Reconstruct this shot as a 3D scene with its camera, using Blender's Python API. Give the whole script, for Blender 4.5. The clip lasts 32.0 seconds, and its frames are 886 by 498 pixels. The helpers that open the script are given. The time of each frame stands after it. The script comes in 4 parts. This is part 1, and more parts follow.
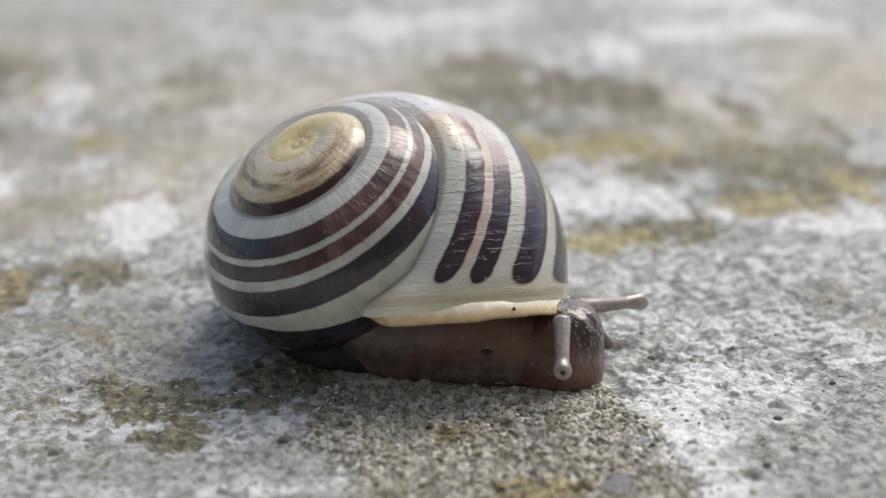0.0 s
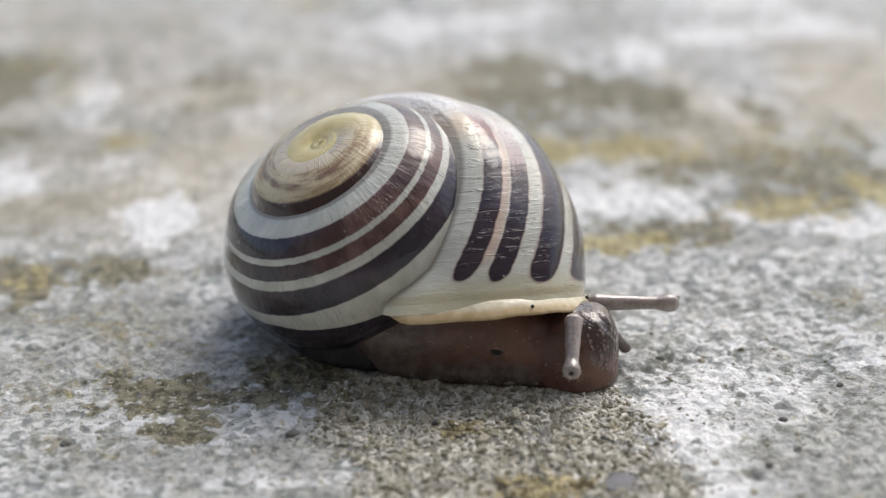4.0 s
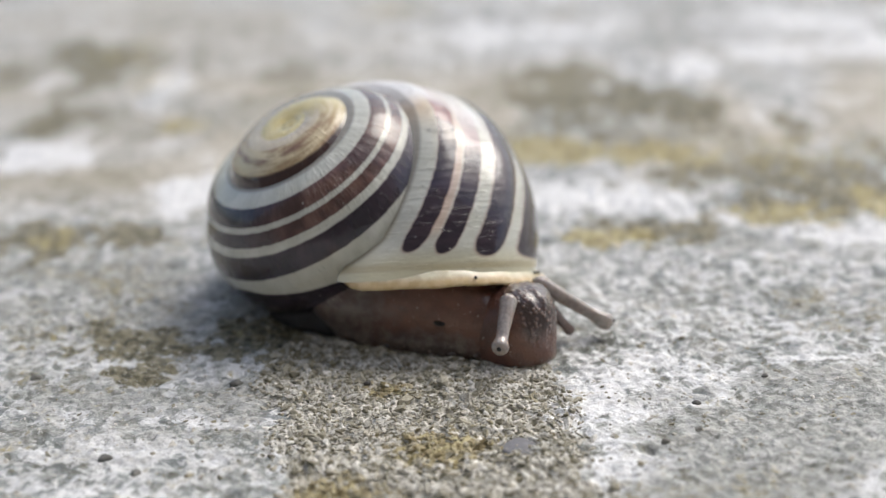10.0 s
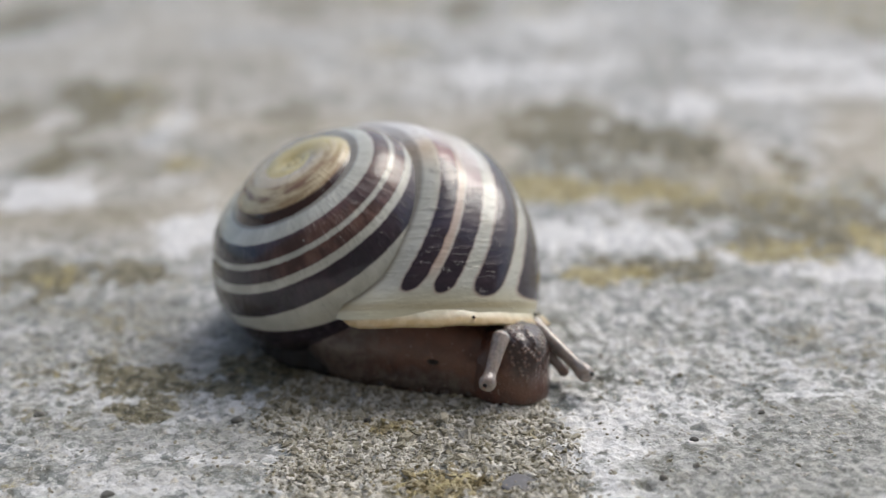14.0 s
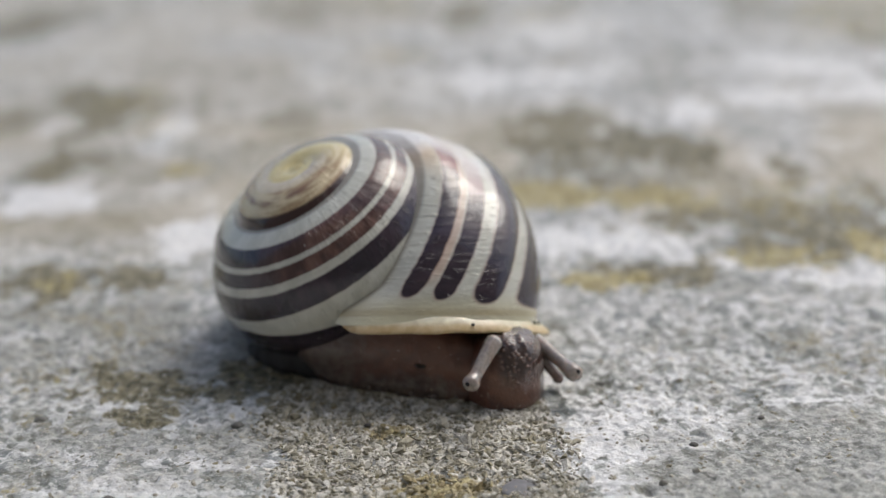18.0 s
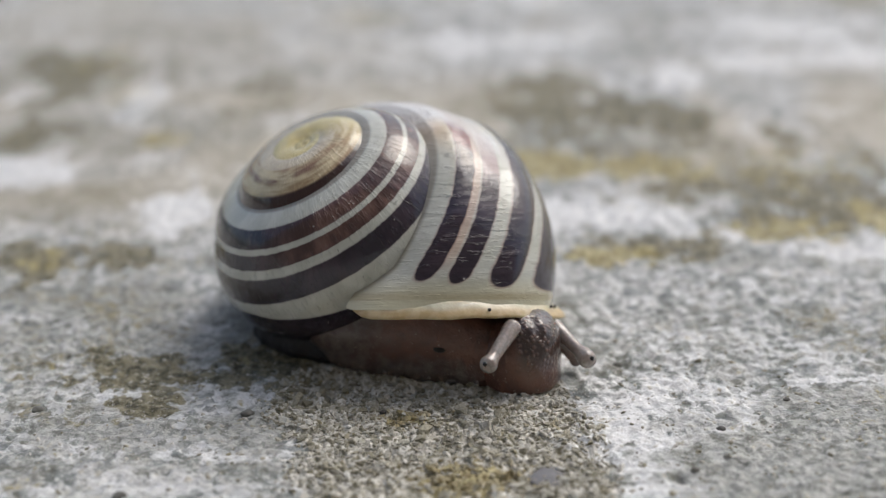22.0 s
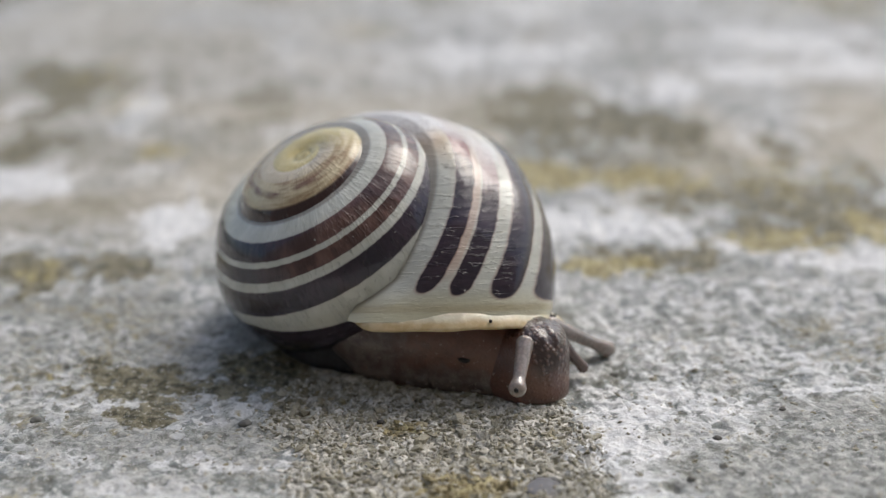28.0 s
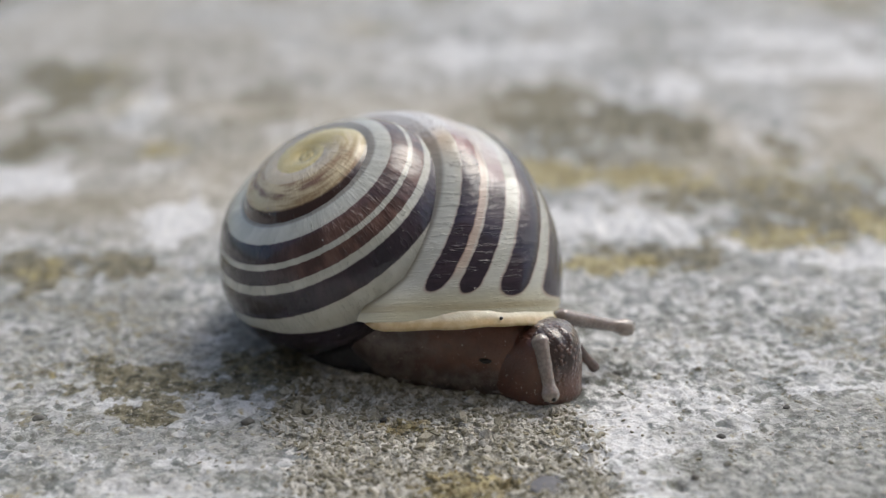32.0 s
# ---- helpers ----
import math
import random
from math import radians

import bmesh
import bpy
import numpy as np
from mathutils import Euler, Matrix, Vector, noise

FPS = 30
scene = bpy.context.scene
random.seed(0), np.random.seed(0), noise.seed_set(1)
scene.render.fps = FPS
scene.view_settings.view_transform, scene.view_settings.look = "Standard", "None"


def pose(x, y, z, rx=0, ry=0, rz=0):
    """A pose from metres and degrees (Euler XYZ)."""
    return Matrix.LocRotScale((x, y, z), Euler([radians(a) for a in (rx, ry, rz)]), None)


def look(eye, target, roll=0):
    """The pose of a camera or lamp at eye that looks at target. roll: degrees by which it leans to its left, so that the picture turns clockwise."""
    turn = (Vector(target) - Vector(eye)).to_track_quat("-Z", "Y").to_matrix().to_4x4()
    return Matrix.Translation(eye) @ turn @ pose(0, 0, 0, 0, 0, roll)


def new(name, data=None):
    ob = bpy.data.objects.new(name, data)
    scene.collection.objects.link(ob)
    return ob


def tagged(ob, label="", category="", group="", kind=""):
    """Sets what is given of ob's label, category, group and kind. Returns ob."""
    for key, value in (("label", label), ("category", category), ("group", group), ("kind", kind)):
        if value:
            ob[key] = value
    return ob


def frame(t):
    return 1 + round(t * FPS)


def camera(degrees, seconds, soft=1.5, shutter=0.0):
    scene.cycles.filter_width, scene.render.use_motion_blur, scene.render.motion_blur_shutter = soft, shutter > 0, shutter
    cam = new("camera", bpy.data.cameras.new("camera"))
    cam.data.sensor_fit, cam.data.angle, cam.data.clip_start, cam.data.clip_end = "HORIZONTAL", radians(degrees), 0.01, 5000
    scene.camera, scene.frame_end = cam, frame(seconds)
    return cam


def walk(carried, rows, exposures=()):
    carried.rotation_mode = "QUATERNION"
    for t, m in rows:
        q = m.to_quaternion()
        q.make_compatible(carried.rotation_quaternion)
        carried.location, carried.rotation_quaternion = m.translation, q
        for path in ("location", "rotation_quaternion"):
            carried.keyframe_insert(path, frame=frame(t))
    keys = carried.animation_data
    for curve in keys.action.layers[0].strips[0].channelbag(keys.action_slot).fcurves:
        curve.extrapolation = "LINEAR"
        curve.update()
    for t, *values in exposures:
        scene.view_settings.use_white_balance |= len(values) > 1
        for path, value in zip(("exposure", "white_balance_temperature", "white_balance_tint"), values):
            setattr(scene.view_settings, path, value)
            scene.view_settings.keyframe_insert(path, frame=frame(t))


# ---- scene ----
CM = 0.01  # the plan below is written in centimetres


# ---------------------------------------------------------------- camera
def eye(x, y, z, yaw, pitch, roll):
    """A camera pose from centimetres and radians: yaw to the left of +y, pitch upwards, roll as look() has it."""
    turn = Matrix.Rotation(yaw, 4, "Z") @ Matrix.Rotation(math.pi / 2 + pitch, 4, "X") @ Matrix.Rotation(roll, 4, "Z")
    return Matrix.Translation((x * CM, y * CM, z * CM)) @ turn


cam = camera(35, 32.0, soft=1.3)
cam.data.dof.use_dof = True
cam.data.dof.focus_distance = 0.0812
cam.data.dof.aperture_fstop = 23.5
PATH = [
    (0.0, -1.1641, -6.3424, 4.1916, -0.1367, -0.4389, -0.0177),
    (0.5, -1.1260, -6.2841, 4.1681, -0.1200, -0.4454, -0.0214),
    (1.0, -1.0789, -6.2966, 4.1986, -0.1268, -0.4403, -0.0186),
    (1.5, -1.0110, -6.4089, 4.2142, -0.1169, -0.4391, -0.0210),
    (2.0, -1.0294, -6.4369, 4.1988, -0.1125, -0.4374, -0.0219),
    (2.5, -1.0007, -6.4775, 4.2119, -0.1097, -0.4244, -0.0224),
    (3.0, -0.9788, -6.4871, 4.2046, -0.1040, -0.4275, -0.0223),
    (3.5, -0.9839, -6.4651, 4.1923, -0.1029, -0.4333, -0.0218),
    (4.0, -0.9745, -6.4540, 4.1905, -0.1021, -0.4351, -0.0228),
    (4.5, -0.5647, -6.6368, 4.1942, -0.0913, -0.4284, -0.0264),
    (6.5, 0.4278, -7.0585, 4.0579, 0.0468, -0.4189, -0.0297),
    (7.0, 0.4534, -7.0303, 4.0468, 0.0497, -0.4187, -0.0280),
    (7.5, 0.4712, -7.0744, 4.0641, 0.0514, -0.4226, -0.0297),
    (8.0, 0.4693, -7.0987, 4.0835, 0.0506, -0.4213, -0.0293),
    (8.5, 0.4764, -7.0967, 4.0885, 0.0502, -0.4202, -0.0281),
    (9.0, 0.4808, -7.1236, 4.1010, 0.0500, -0.4164, -0.0283),
    (9.5, 0.4791, -7.1218, 4.1010, 0.0499, -0.4142, -0.0277),
    (10.0, 0.4760, -7.1201, 4.0871, 0.0492, -0.4118, -0.0280),
    (10.5, 0.4752, -7.1292, 4.1061, 0.0491, -0.4114, -0.0280),
    (11.0, 0.4742, -7.1304, 4.1063, 0.0488, -0.4084, -0.0278),
    (11.5, 0.4817, -7.1521, 4.1111, 0.0497, -0.4033, -0.0278),
    (12.0, 0.4872, -7.1608, 4.1248, 0.0501, -0.3999, -0.0285),
    (12.5, 0.4818, -7.1879, 4.1261, 0.0491, -0.3933, -0.0280),
    (13.0, 0.4863, -7.1957, 4.1346, 0.0494, -0.3891, -0.0282),
    (13.5, 0.4893, -7.2076, 4.1303, 0.0494, -0.3860, -0.0281),
    (14.0, 0.4895, -7.2025, 4.1312, 0.0493, -0.3858, -0.0282),
    (14.5, 0.4874, -7.2108, 4.1395, 0.0490, -0.3832, -0.0281),
    (16.5, 0.4809, -7.2124, 4.1466, 0.0482, -0.3815, -0.0277),
    (17.0, 0.4797, -7.2142, 4.1411, 0.0480, -0.3808, -0.0276),
    (17.5, 0.4748, -7.2114, 4.1471, 0.0475, -0.3817, -0.0269),
    (18.0, 0.4860, -7.2180, 4.1339, 0.0487, -0.3815, -0.0278),
    (18.5, 0.4898, -7.2065, 4.1254, 0.0492, -0.3829, -0.0285),
    (19.0, 0.4816, -7.2074, 4.1251, 0.0487, -0.3831, -0.0278),
    (19.5, 0.4762, -7.2088, 4.1392, 0.0484, -0.3852, -0.0278),
    (20.0, 0.4822, -7.1815, 4.1330, 0.0480, -0.3874, -0.0287),
    (20.5, 0.4566, -7.0842, 4.1315, 0.0412, -0.3978, -0.0274),
    (21.0, 0.2565, -6.9903, 4.1392, 0.0243, -0.4078, -0.0222),
    (21.5, 0.0153, -6.8964, 4.1524, 0.0043, -0.4127, -0.0153),
    (22.0, -0.0003, -6.8848, 4.1580, -0.0003, -0.4142, -0.0150),
    (22.5, -0.0070, -6.8970, 4.1506, -0.0047, -0.4101, -0.0141),
    (23.0, -0.0009, -6.8730, 4.1374, -0.0056, -0.4116, -0.0134),
    (23.5, -0.0118, -6.8778, 4.1422, -0.0061, -0.4130, -0.0120),
    (24.0, -0.0094, -6.8768, 4.1480, -0.0064, -0.4125, -0.0121),
    (24.5, -0.0062, -6.8998, 4.1399, -0.0048, -0.4094, -0.0135),
    (25.0, -0.0018, -6.9019, 4.1571, -0.0042, -0.4104, -0.0142),
    (25.5, -0.0064, -6.8885, 4.1593, -0.0044, -0.4129, -0.0133),
    (27.5, -0.0053, -6.9100, 4.1585, -0.0033, -0.4060, -0.0137),
    (28.0, 0.0021, -6.9172, 4.1632, -0.0025, -0.4058, -0.0151),
    (28.5, -0.0064, -6.9230, 4.1594, -0.0035, -0.4032, -0.0143),
    (29.0, -0.0105, -6.9219, 4.1683, -0.0041, -0.4037, -0.0140),
    (29.5, -0.0072, -6.9279, 4.1625, -0.0037, -0.4018, -0.0140),
    (30.0, 0.0006, -6.9275, 4.1738, -0.0036, -0.4015, -0.0146),
    (30.5, -0.0037, -6.9218, 4.1651, -0.0041, -0.4018, -0.0138),
    (31.0, -0.0074, -6.9050, 4.1646, -0.0035, -0.4040, -0.0141),
    (31.5, -0.0046, -6.9336, 4.1686, -0.0031, -0.4013, -0.0156),
    (32.0, 0.0022, -6.9045, 4.1426, -0.0001, -0.4056, -0.0161),
]
EXPOSURES = [(t, e - 0.13, 6440, 8) for t, e in ((0.0, 0.19), (1.0, 0.34), (2.0, 0.30), (4.0, 0.28), (6.5, 0.36), (10.5, 0.36), (12.5, 0.08), (32.0, 0.05))]
walk(cam, [(t, eye(*p)) for t, *p in PATH], EXPOSURES)

# ---------------------------------------------------------------- light: open shade under a bright sky
SUN_UP, SUN_TURN = radians(52), radians(42)
world = bpy.data.worlds.new("sky")
scene.world = world
world.use_nodes = True
sky = world.node_tree.nodes.new("ShaderNodeTexSky")
sky.sky_type, sky.sun_disc = "NISHITA", False
sky.sun_elevation, sky.sun_rotation = SUN_UP, SUN_TURN
sky.air_density, sky.dust_density, sky.ozone_density = 1.0, 4.0, 1.0
back = world.node_tree.nodes["Background"]
back.inputs["Strength"].default_value = 0.15
world.node_tree.links.new(sky.outputs[0], back.inputs["Color"])

lamp = bpy.data.lights.new("sun", "SUN")
lamp.energy, lamp.angle, lamp.color = 1.10, radians(35), (1.0, 0.99, 0.975)
sun = new("sun", lamp)
sun_way = Vector((math.sin(SUN_TURN) * math.cos(SUN_UP), math.cos(SUN_TURN) * math.cos(SUN_UP), math.sin(SUN_UP)))
sun.matrix_world = look(sun_way * 0.5, (0, 0, 0))


# ---------------------------------------------------------------- materials
def rgb(r, g, b):
    """A linear colour from display values of 0 to 255."""
    return tuple(((v / 255 + 0.055) / 1.055) ** 2.4 if v > 10 else v / 3294 for v in (r, g, b)) + (1.0,)


class Shade:
    """Short names for the nodes of one material."""

    def __init__(self, name):
        self.mat = bpy.data.materials.new(name)
        self.mat.use_nodes = True
        self.tree = self.mat.node_tree
        self.bsdf = self.tree.nodes["Principled BSDF"]
        self.where = self.tree.nodes.new("ShaderNodeTexCoord").outputs["Object"]

    def put(self, socket, value):
        if isinstance(value, bpy.types.NodeSocket):
            self.tree.links.new(value, socket)
        elif value is not None:
            socket.default_value = value

    def set(self, **values):
        for name, value in values.items():
            self.put(self.bsdf.inputs[name.replace("_", " ")], value)

    def attr(self, name, what="Fac"):
        node = self.tree.nodes.new("ShaderNodeAttribute")
        node.attribute_name = name
        return node.outputs[what]

    def stretch(self, vector, x, y, z):
        node = self.tree.nodes.new("ShaderNodeMapping")
        node.inputs["Scale"].default_value = (x, y, z)
        self.put(node.inputs["Vector"], vector)
        return node.outputs[0]

    def noise(self, size, detail=4.0, rough=0.55, where=None, warp=0.0):
        """Grain whose features are about size centimetres across."""
        node = self.tree.nodes.new("ShaderNodeTexNoise")
        self.put(node.inputs["Vector"], where or self.where)
        node.inputs["Scale"].default_value = 1 / (size * CM)
        node.inputs["Detail"].default_value, node.inputs["Roughness"].default_value = detail, rough
        node.inputs["Distortion"].default_value = warp
        return node.outputs["Fac"]

    def cells(self, size, where=None, feature="F1", out="Distance"):
        node = self.tree.nodes.new("ShaderNodeTexVoronoi")
        node.feature = feature
        self.put(node.inputs["Vector"], where or self.where)
        node.inputs["Scale"].default_value = 1 / (size * CM)
        return node.outputs[out]

    def span(self, value, low, high, to_low=0.0, to_high=1.0, smooth=True):
        node = self.tree.nodes.new("ShaderNodeMapRange")
        node.interpolation_type = "SMOOTHSTEP" if smooth else "LINEAR"
        self.put(node.inputs[0], value)
        for n, v in zip((1, 2, 3, 4), (low, high, to_low, to_high)):
            self.put(node.inputs[n], v)
        return node.outputs[0]

    def math(self, how, a, b=None, c=None):
        node = self.tree.nodes.new("ShaderNodeMath")
        node.operation = how
        for socket, value in zip(node.inputs, (a, b, c)):
            self.put(socket, value)
        return node.outputs[0]

    def mix(self, amount, a, b, how="MIX"):
        node = self.tree.nodes.new("ShaderNodeMix")
        node.data_type, node.blend_type = "RGBA", how
        self.put(node.inputs[0], amount)
        self.put(node.inputs[6], a)
        self.put(node.inputs[7], b)
        return node.outputs[2]

    def split(self, colour):
        node = self.tree.nodes.new("ShaderNodeSeparateColor")
        self.put(node.inputs[0], colour)
        return node.outputs

    def bump(self, height, depth, normal=None):
        """Relief of depth centimetres."""
        node = self.tree.nodes.new("ShaderNodeBump")
        node.inputs["Strength"].default_value, node.inputs["Distance"].default_value = 1.0, depth * CM
        self.put(node.inputs["Height"], height)
        self.put(node.inputs["Normal"], normal)
        return node.outputs[0]


def stone_material():
    s = Shade("weathered_stone")
    white, ochre, brown = s.split(s.attr("growth", "Color"))[:3]
    tan, dark, film = s.split(s.attr("wear_and_shade", "Color"))[:3]
    wide, coarse, mid = s.noise(1.6, 4), s.noise(0.5, 5), s.noise(0.2, 6, 0.62, warp=0.8)
    fine, speck = s.noise(0.075, 5, 0.66, warp=0.5), s.noise(0.03, 3, 0.7)
    flake = s.noise(0.11, 4, 0.6, warp=1.1)
    centred = lambda value, weight: s.math("MULTIPLY", s.math("SUBTRACT", value, 0.5), weight)
    ragged = s.math("ADD", centred(mid, 1.5), s.math("ADD", centred(fine, 1.6), s.math("ADD", centred(coarse, 0.7), centred(flake, 1.3))))
    base = s.mix(s.span(wide, 0.35, 0.65), rgb(140, 145, 142), rgb(168, 171, 166))
    base = s.mix(s.span(s.math("ADD", mid, centred(fine, 0.5)), 0.47, 0.61, 0.0, 0.8), base, rgb(226, 226, 224))
    base = s.mix(s.span(s.math("ADD", mid, centred(fine, 0.6)), 0.44, 0.33, 0.0, 0.75), base, rgb(110, 111, 102))
    base = s.mix(s.span(flake, 0.51, 0.58, 0.0, 0.6), base, rgb(228, 228, 226))
    base = s.mix(s.span(flake, 0.45, 0.36, 0.0, 0.55), base, rgb(112, 113, 105))
    # a crust of small flakes, each of its own shade
    shifted = s.tree.nodes.new("ShaderNodeTexNoise")
    s.put(shifted.inputs["Vector"], s.where)
    shifted.inputs["Scale"].default_value, shifted.inputs["Detail"].default_value = 1 / (0.06 * CM), 2.0
    bent = s.tree.nodes.new("ShaderNodeVectorMath")
    bent.operation = "MULTIPLY_ADD"
    s.put(bent.inputs[0], shifted.outputs["Color"])
    bent.inputs[1].default_value = (0.05 * CM,) * 3
    s.put(bent.inputs[2], s.where)
    crust = s.split(s.cells(0.055, bent.outputs[0], out="Color"))[0]
    crumbs = s.split(s.cells(0.13, bent.outputs[0], out="Color"))[1]
    crust = s.math("ADD", s.math("MULTIPLY", crust, 0.6), s.math("MULTIPLY", crumbs, 0.4))
    base = s.mix(s.span(crust, 0.56, 0.78, 0.0, 0.6), base, rgb(236, 237, 238))
    base = s.mix(s.span(crust, 0.44, 0.20, 0.0, 0.6), base, s.mix(s.span(coarse, 0.42, 0.58), rgb(106, 113, 116), rgb(118, 115, 100)))
    base = s.mix(s.math("MULTIPLY", film, 0.75), base, s.mix(s.span(coarse, 0.4, 0.6), rgb(170, 161, 138), rgb(196, 189, 173)))
    grain = s.mix(s.span(fine, 0.38, 0.60), rgb(128, 121, 95), rgb(242, 238, 228))
    grain = s.mix(s.span(mid, 0.40, 0.62, 0.0, 0.35), grain, rgb(172, 165, 142))
    base = s.mix(s.math("MULTIPLY", s.span(s.math("ADD", tan, s.math("MULTIPLY", ragged, 0.5)), 0.2, 0.9), 0.75), base, grain)
    white_in = s.span(s.math("ADD", white, ragged), 0.35, 0.75)
    base = s.mix(s.math("MULTIPLY", white_in, 0.88), base, s.mix(s.span(fine, 0.36, 0.56), rgb(200, 202, 203), rgb(244, 244, 243)))
    dark_in = s.span(s.math("ADD", dark, s.math("MULTIPLY", ragged, 0.8)), 0.3, 0.85)
    base = s.mix(s.math("MULTIPLY", dark_in, 0.7), base, s.mix(s.span(fine, 0.38, 0.6), rgb(106, 107, 102), rgb(178, 179, 172)))
    brown_in = s.span(s.math("ADD", brown, ragged), 0.3, 0.85)
    base = s.mix(s.math("MULTIPLY", brown_in, 0.95), base, s.mix(s.span(fine, 0.36, 0.62), rgb(68, 65, 46), rgb(140, 133, 106)))
    ochre_in = s.span(s.math("ADD", ochre, ragged), 0.3, 0.9)
    base = s.mix(s.math("MULTIPLY", ochre_in, 0.85), base, s.mix(s.span(fine, 0.36, 0.6), rgb(118, 105, 58), rgb(184, 171, 118)))
    base = s.mix(s.span(speck, 0.42, 0.30, 0.0, 0.5), base, rgb(66, 64, 54))
    base = s.mix(s.span(speck, 0.58, 0.68, 0.0, 0.5), base, rgb(232, 230, 225))
    s.set(Base_Color=base, Roughness=s.span(fine, 0.3, 0.7, 0.8, 0.55), Specular_IOR_Level=0.35)
    normal = s.bump(mid, 0.016)
    normal = s.bump(fine, 0.016, normal)
    normal = s.bump(crust, 0.012, normal)
    s.set(Normal=s.bump(speck, 0.008, normal))
    return s.mat


def grit_material(name, node, output):
    s = Shade(name)
    pick = s.tree.nodes.new(node).outputs[output]
    ramp = s.tree.nodes.new("ShaderNodeValToRGB")
    s.put(ramp.inputs[0], pick)
    stops = ((0.0, rgb(124, 119, 98)), (0.3, rgb(172, 167, 148)), (0.55, rgb(208, 204, 192)), (0.85, rgb(238, 236, 230)), (1.0, rgb(154, 144, 108)))
    for n, (at, colour) in enumerate(stops):
        stop = ramp.color_ramp.elements[n] if n < 2 else ramp.color_ramp.elements.new(at)
        stop.position, stop.color = at, colour
    fine = s.noise(0.012, 3)
    colour = s.mix(s.span(s.noise(0.16, 4, 0.6), 0.46, 0.62, 0.0, 0.45), ramp.outputs[0], rgb(122, 115, 90))
    colour = s.mix(s.math("MULTIPLY", s.attr("ochre"), 0.75), colour, s.mix(pick, rgb(138, 118, 62), rgb(196, 178, 118)))
    s.set(Base_Color=s.mix(s.span(fine, 0.3, 0.7, 0.0, 0.5), colour, rgb(126, 121, 106)), Roughness=0.55)
    s.set(Normal=s.bump(fine, 0.006))
    return s.mat


def shell_material():
    """Cream shell with dark spiral bands; 'across' runs over the whorl, 'along' in turns, 'rim' is the way left to the lip."""
    s = Shade("banded_shell")
    across, along, rim = s.attr("across"), s.attr("along"), s.attr("rim")
    both = s.tree.nodes.new("ShaderNodeCombineXYZ")
    s.put(both.inputs[0], across)
    flow = both.outputs[0]
    # near the lip the growth lines run along it
    grown = s.math("ADD", along, s.math("MULTIPLY", s.math("SUBTRACT", s.math("MULTIPLY", rim, -0.18), along), s.span(along, -0.33, -0.2)))
    s.put(both.inputs[1], grown)
    streak = s.noise(100.0, 4, 0.6, s.stretch(flow, 1.5, 24.0, 1))
    hair = s.noise(100.0, 4, 0.65, s.stretch(flow, 3.0, 110.0, 1))
    blot = s.noise(100.0, 4, 0.6, s.stretch(flow, 5.0, 7.0, 1))
    last = s.span(along, -0.55, -0.12)
    level = s.math("SUBTRACT", across, s.math("MULTIPLY", last, 0.05))
    wavy = s.math("ADD", across, s.math("MULTIPLY", s.math("SUBTRACT", hair, 0.5), 0.035))
    # bands end in round tips a little before the lip
    left = s.math("ADD", rim, s.span(across, 1.65, 0.85, 0.030, 0.085, False))
    short = s.math("POWER", s.span(left, 0.31, 0.16, 0.0, 1.25, False), 3.0)
    band = halo = None
    recent = s.span(along, -0.6, -0.25)
    # the lowest band is carried on over the underside to paint its shade
    for (low, high), (low_last, high_last) in (((1.515, 1.735), (1.557, 1.712)), ((1.275, 1.445), (1.315, 1.475)), ((0.875, 1.165), (0.96, 1.185)), ((-0.40, 0.72), (-0.40, 0.80))):
        middle = s.span(recent, 0, 1, (low + high) / 2, (low_last + high_last) / 2, False)
        half = s.span(recent, 0, 1, (high - low) / 2, (high_last - low_last) / 2, False)
        at = s.math("ADD", wavy, s.span(along, -0.80, -1.0, 0.0, 0.36, False)) if low < 0 else wavy
        off = s.math("DIVIDE", s.math("ABSOLUTE", s.math("SUBTRACT", at, middle)), half)
        inside = s.span(s.math("ADD", s.math("POWER", off, 2.0 if low > 0 else 6.0), short), 1.14, 0.86)
        edge = s.span(s.math("ADD", s.math("POWER", off, 2.0 if low > 0 else 6.0), short), 1.5, 0.95)
        band, halo = (inside, edge) if band is None else (s.math("MAXIMUM", band, inside), s.math("MAXIMUM", halo, edge))
    # a whitish worn zone over the top of the last whorl, painted whiter for its rim light: the upper bands start below
    # it, first in wine red and pink
    jagged = s.math("ADD", along, s.math("ADD", s.math("MULTIPLY", s.math("SUBTRACT", blot, 0.5), 0.06), s.math("MULTIPLY", s.math("SUBTRACT", hair, 0.5), 0.03)))
    start = s.span(across, 1.50, 1.54, -0.140, -0.165)
    past = s.math("SUBTRACT", jagged, start)
    top = s.math("MULTIPLY", s.span(across, 1.19, 1.27), s.span(along, -0.62, -0.5))
    faded = s.math("MULTIPLY", s.span(past, 0.005, -0.02), top)
    frosted = s.math("MULTIPLY", s.span(past, -0.025, -0.075), top)
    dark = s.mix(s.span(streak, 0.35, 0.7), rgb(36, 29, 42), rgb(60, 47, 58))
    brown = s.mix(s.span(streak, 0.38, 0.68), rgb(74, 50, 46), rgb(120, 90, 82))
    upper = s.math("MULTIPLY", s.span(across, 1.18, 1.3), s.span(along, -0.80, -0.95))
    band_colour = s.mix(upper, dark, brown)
    band_colour = s.mix(s.math("MULTIPLY", faded, 0.75), band_colour, s.mix(s.span(across, 1.50, 1.54), rgb(206, 186, 184), rgb(150, 96, 92)))
    cream = s.mix(s.span(streak, 0.3, 0.7), rgb(190, 192, 181), rgb(212, 213, 204))
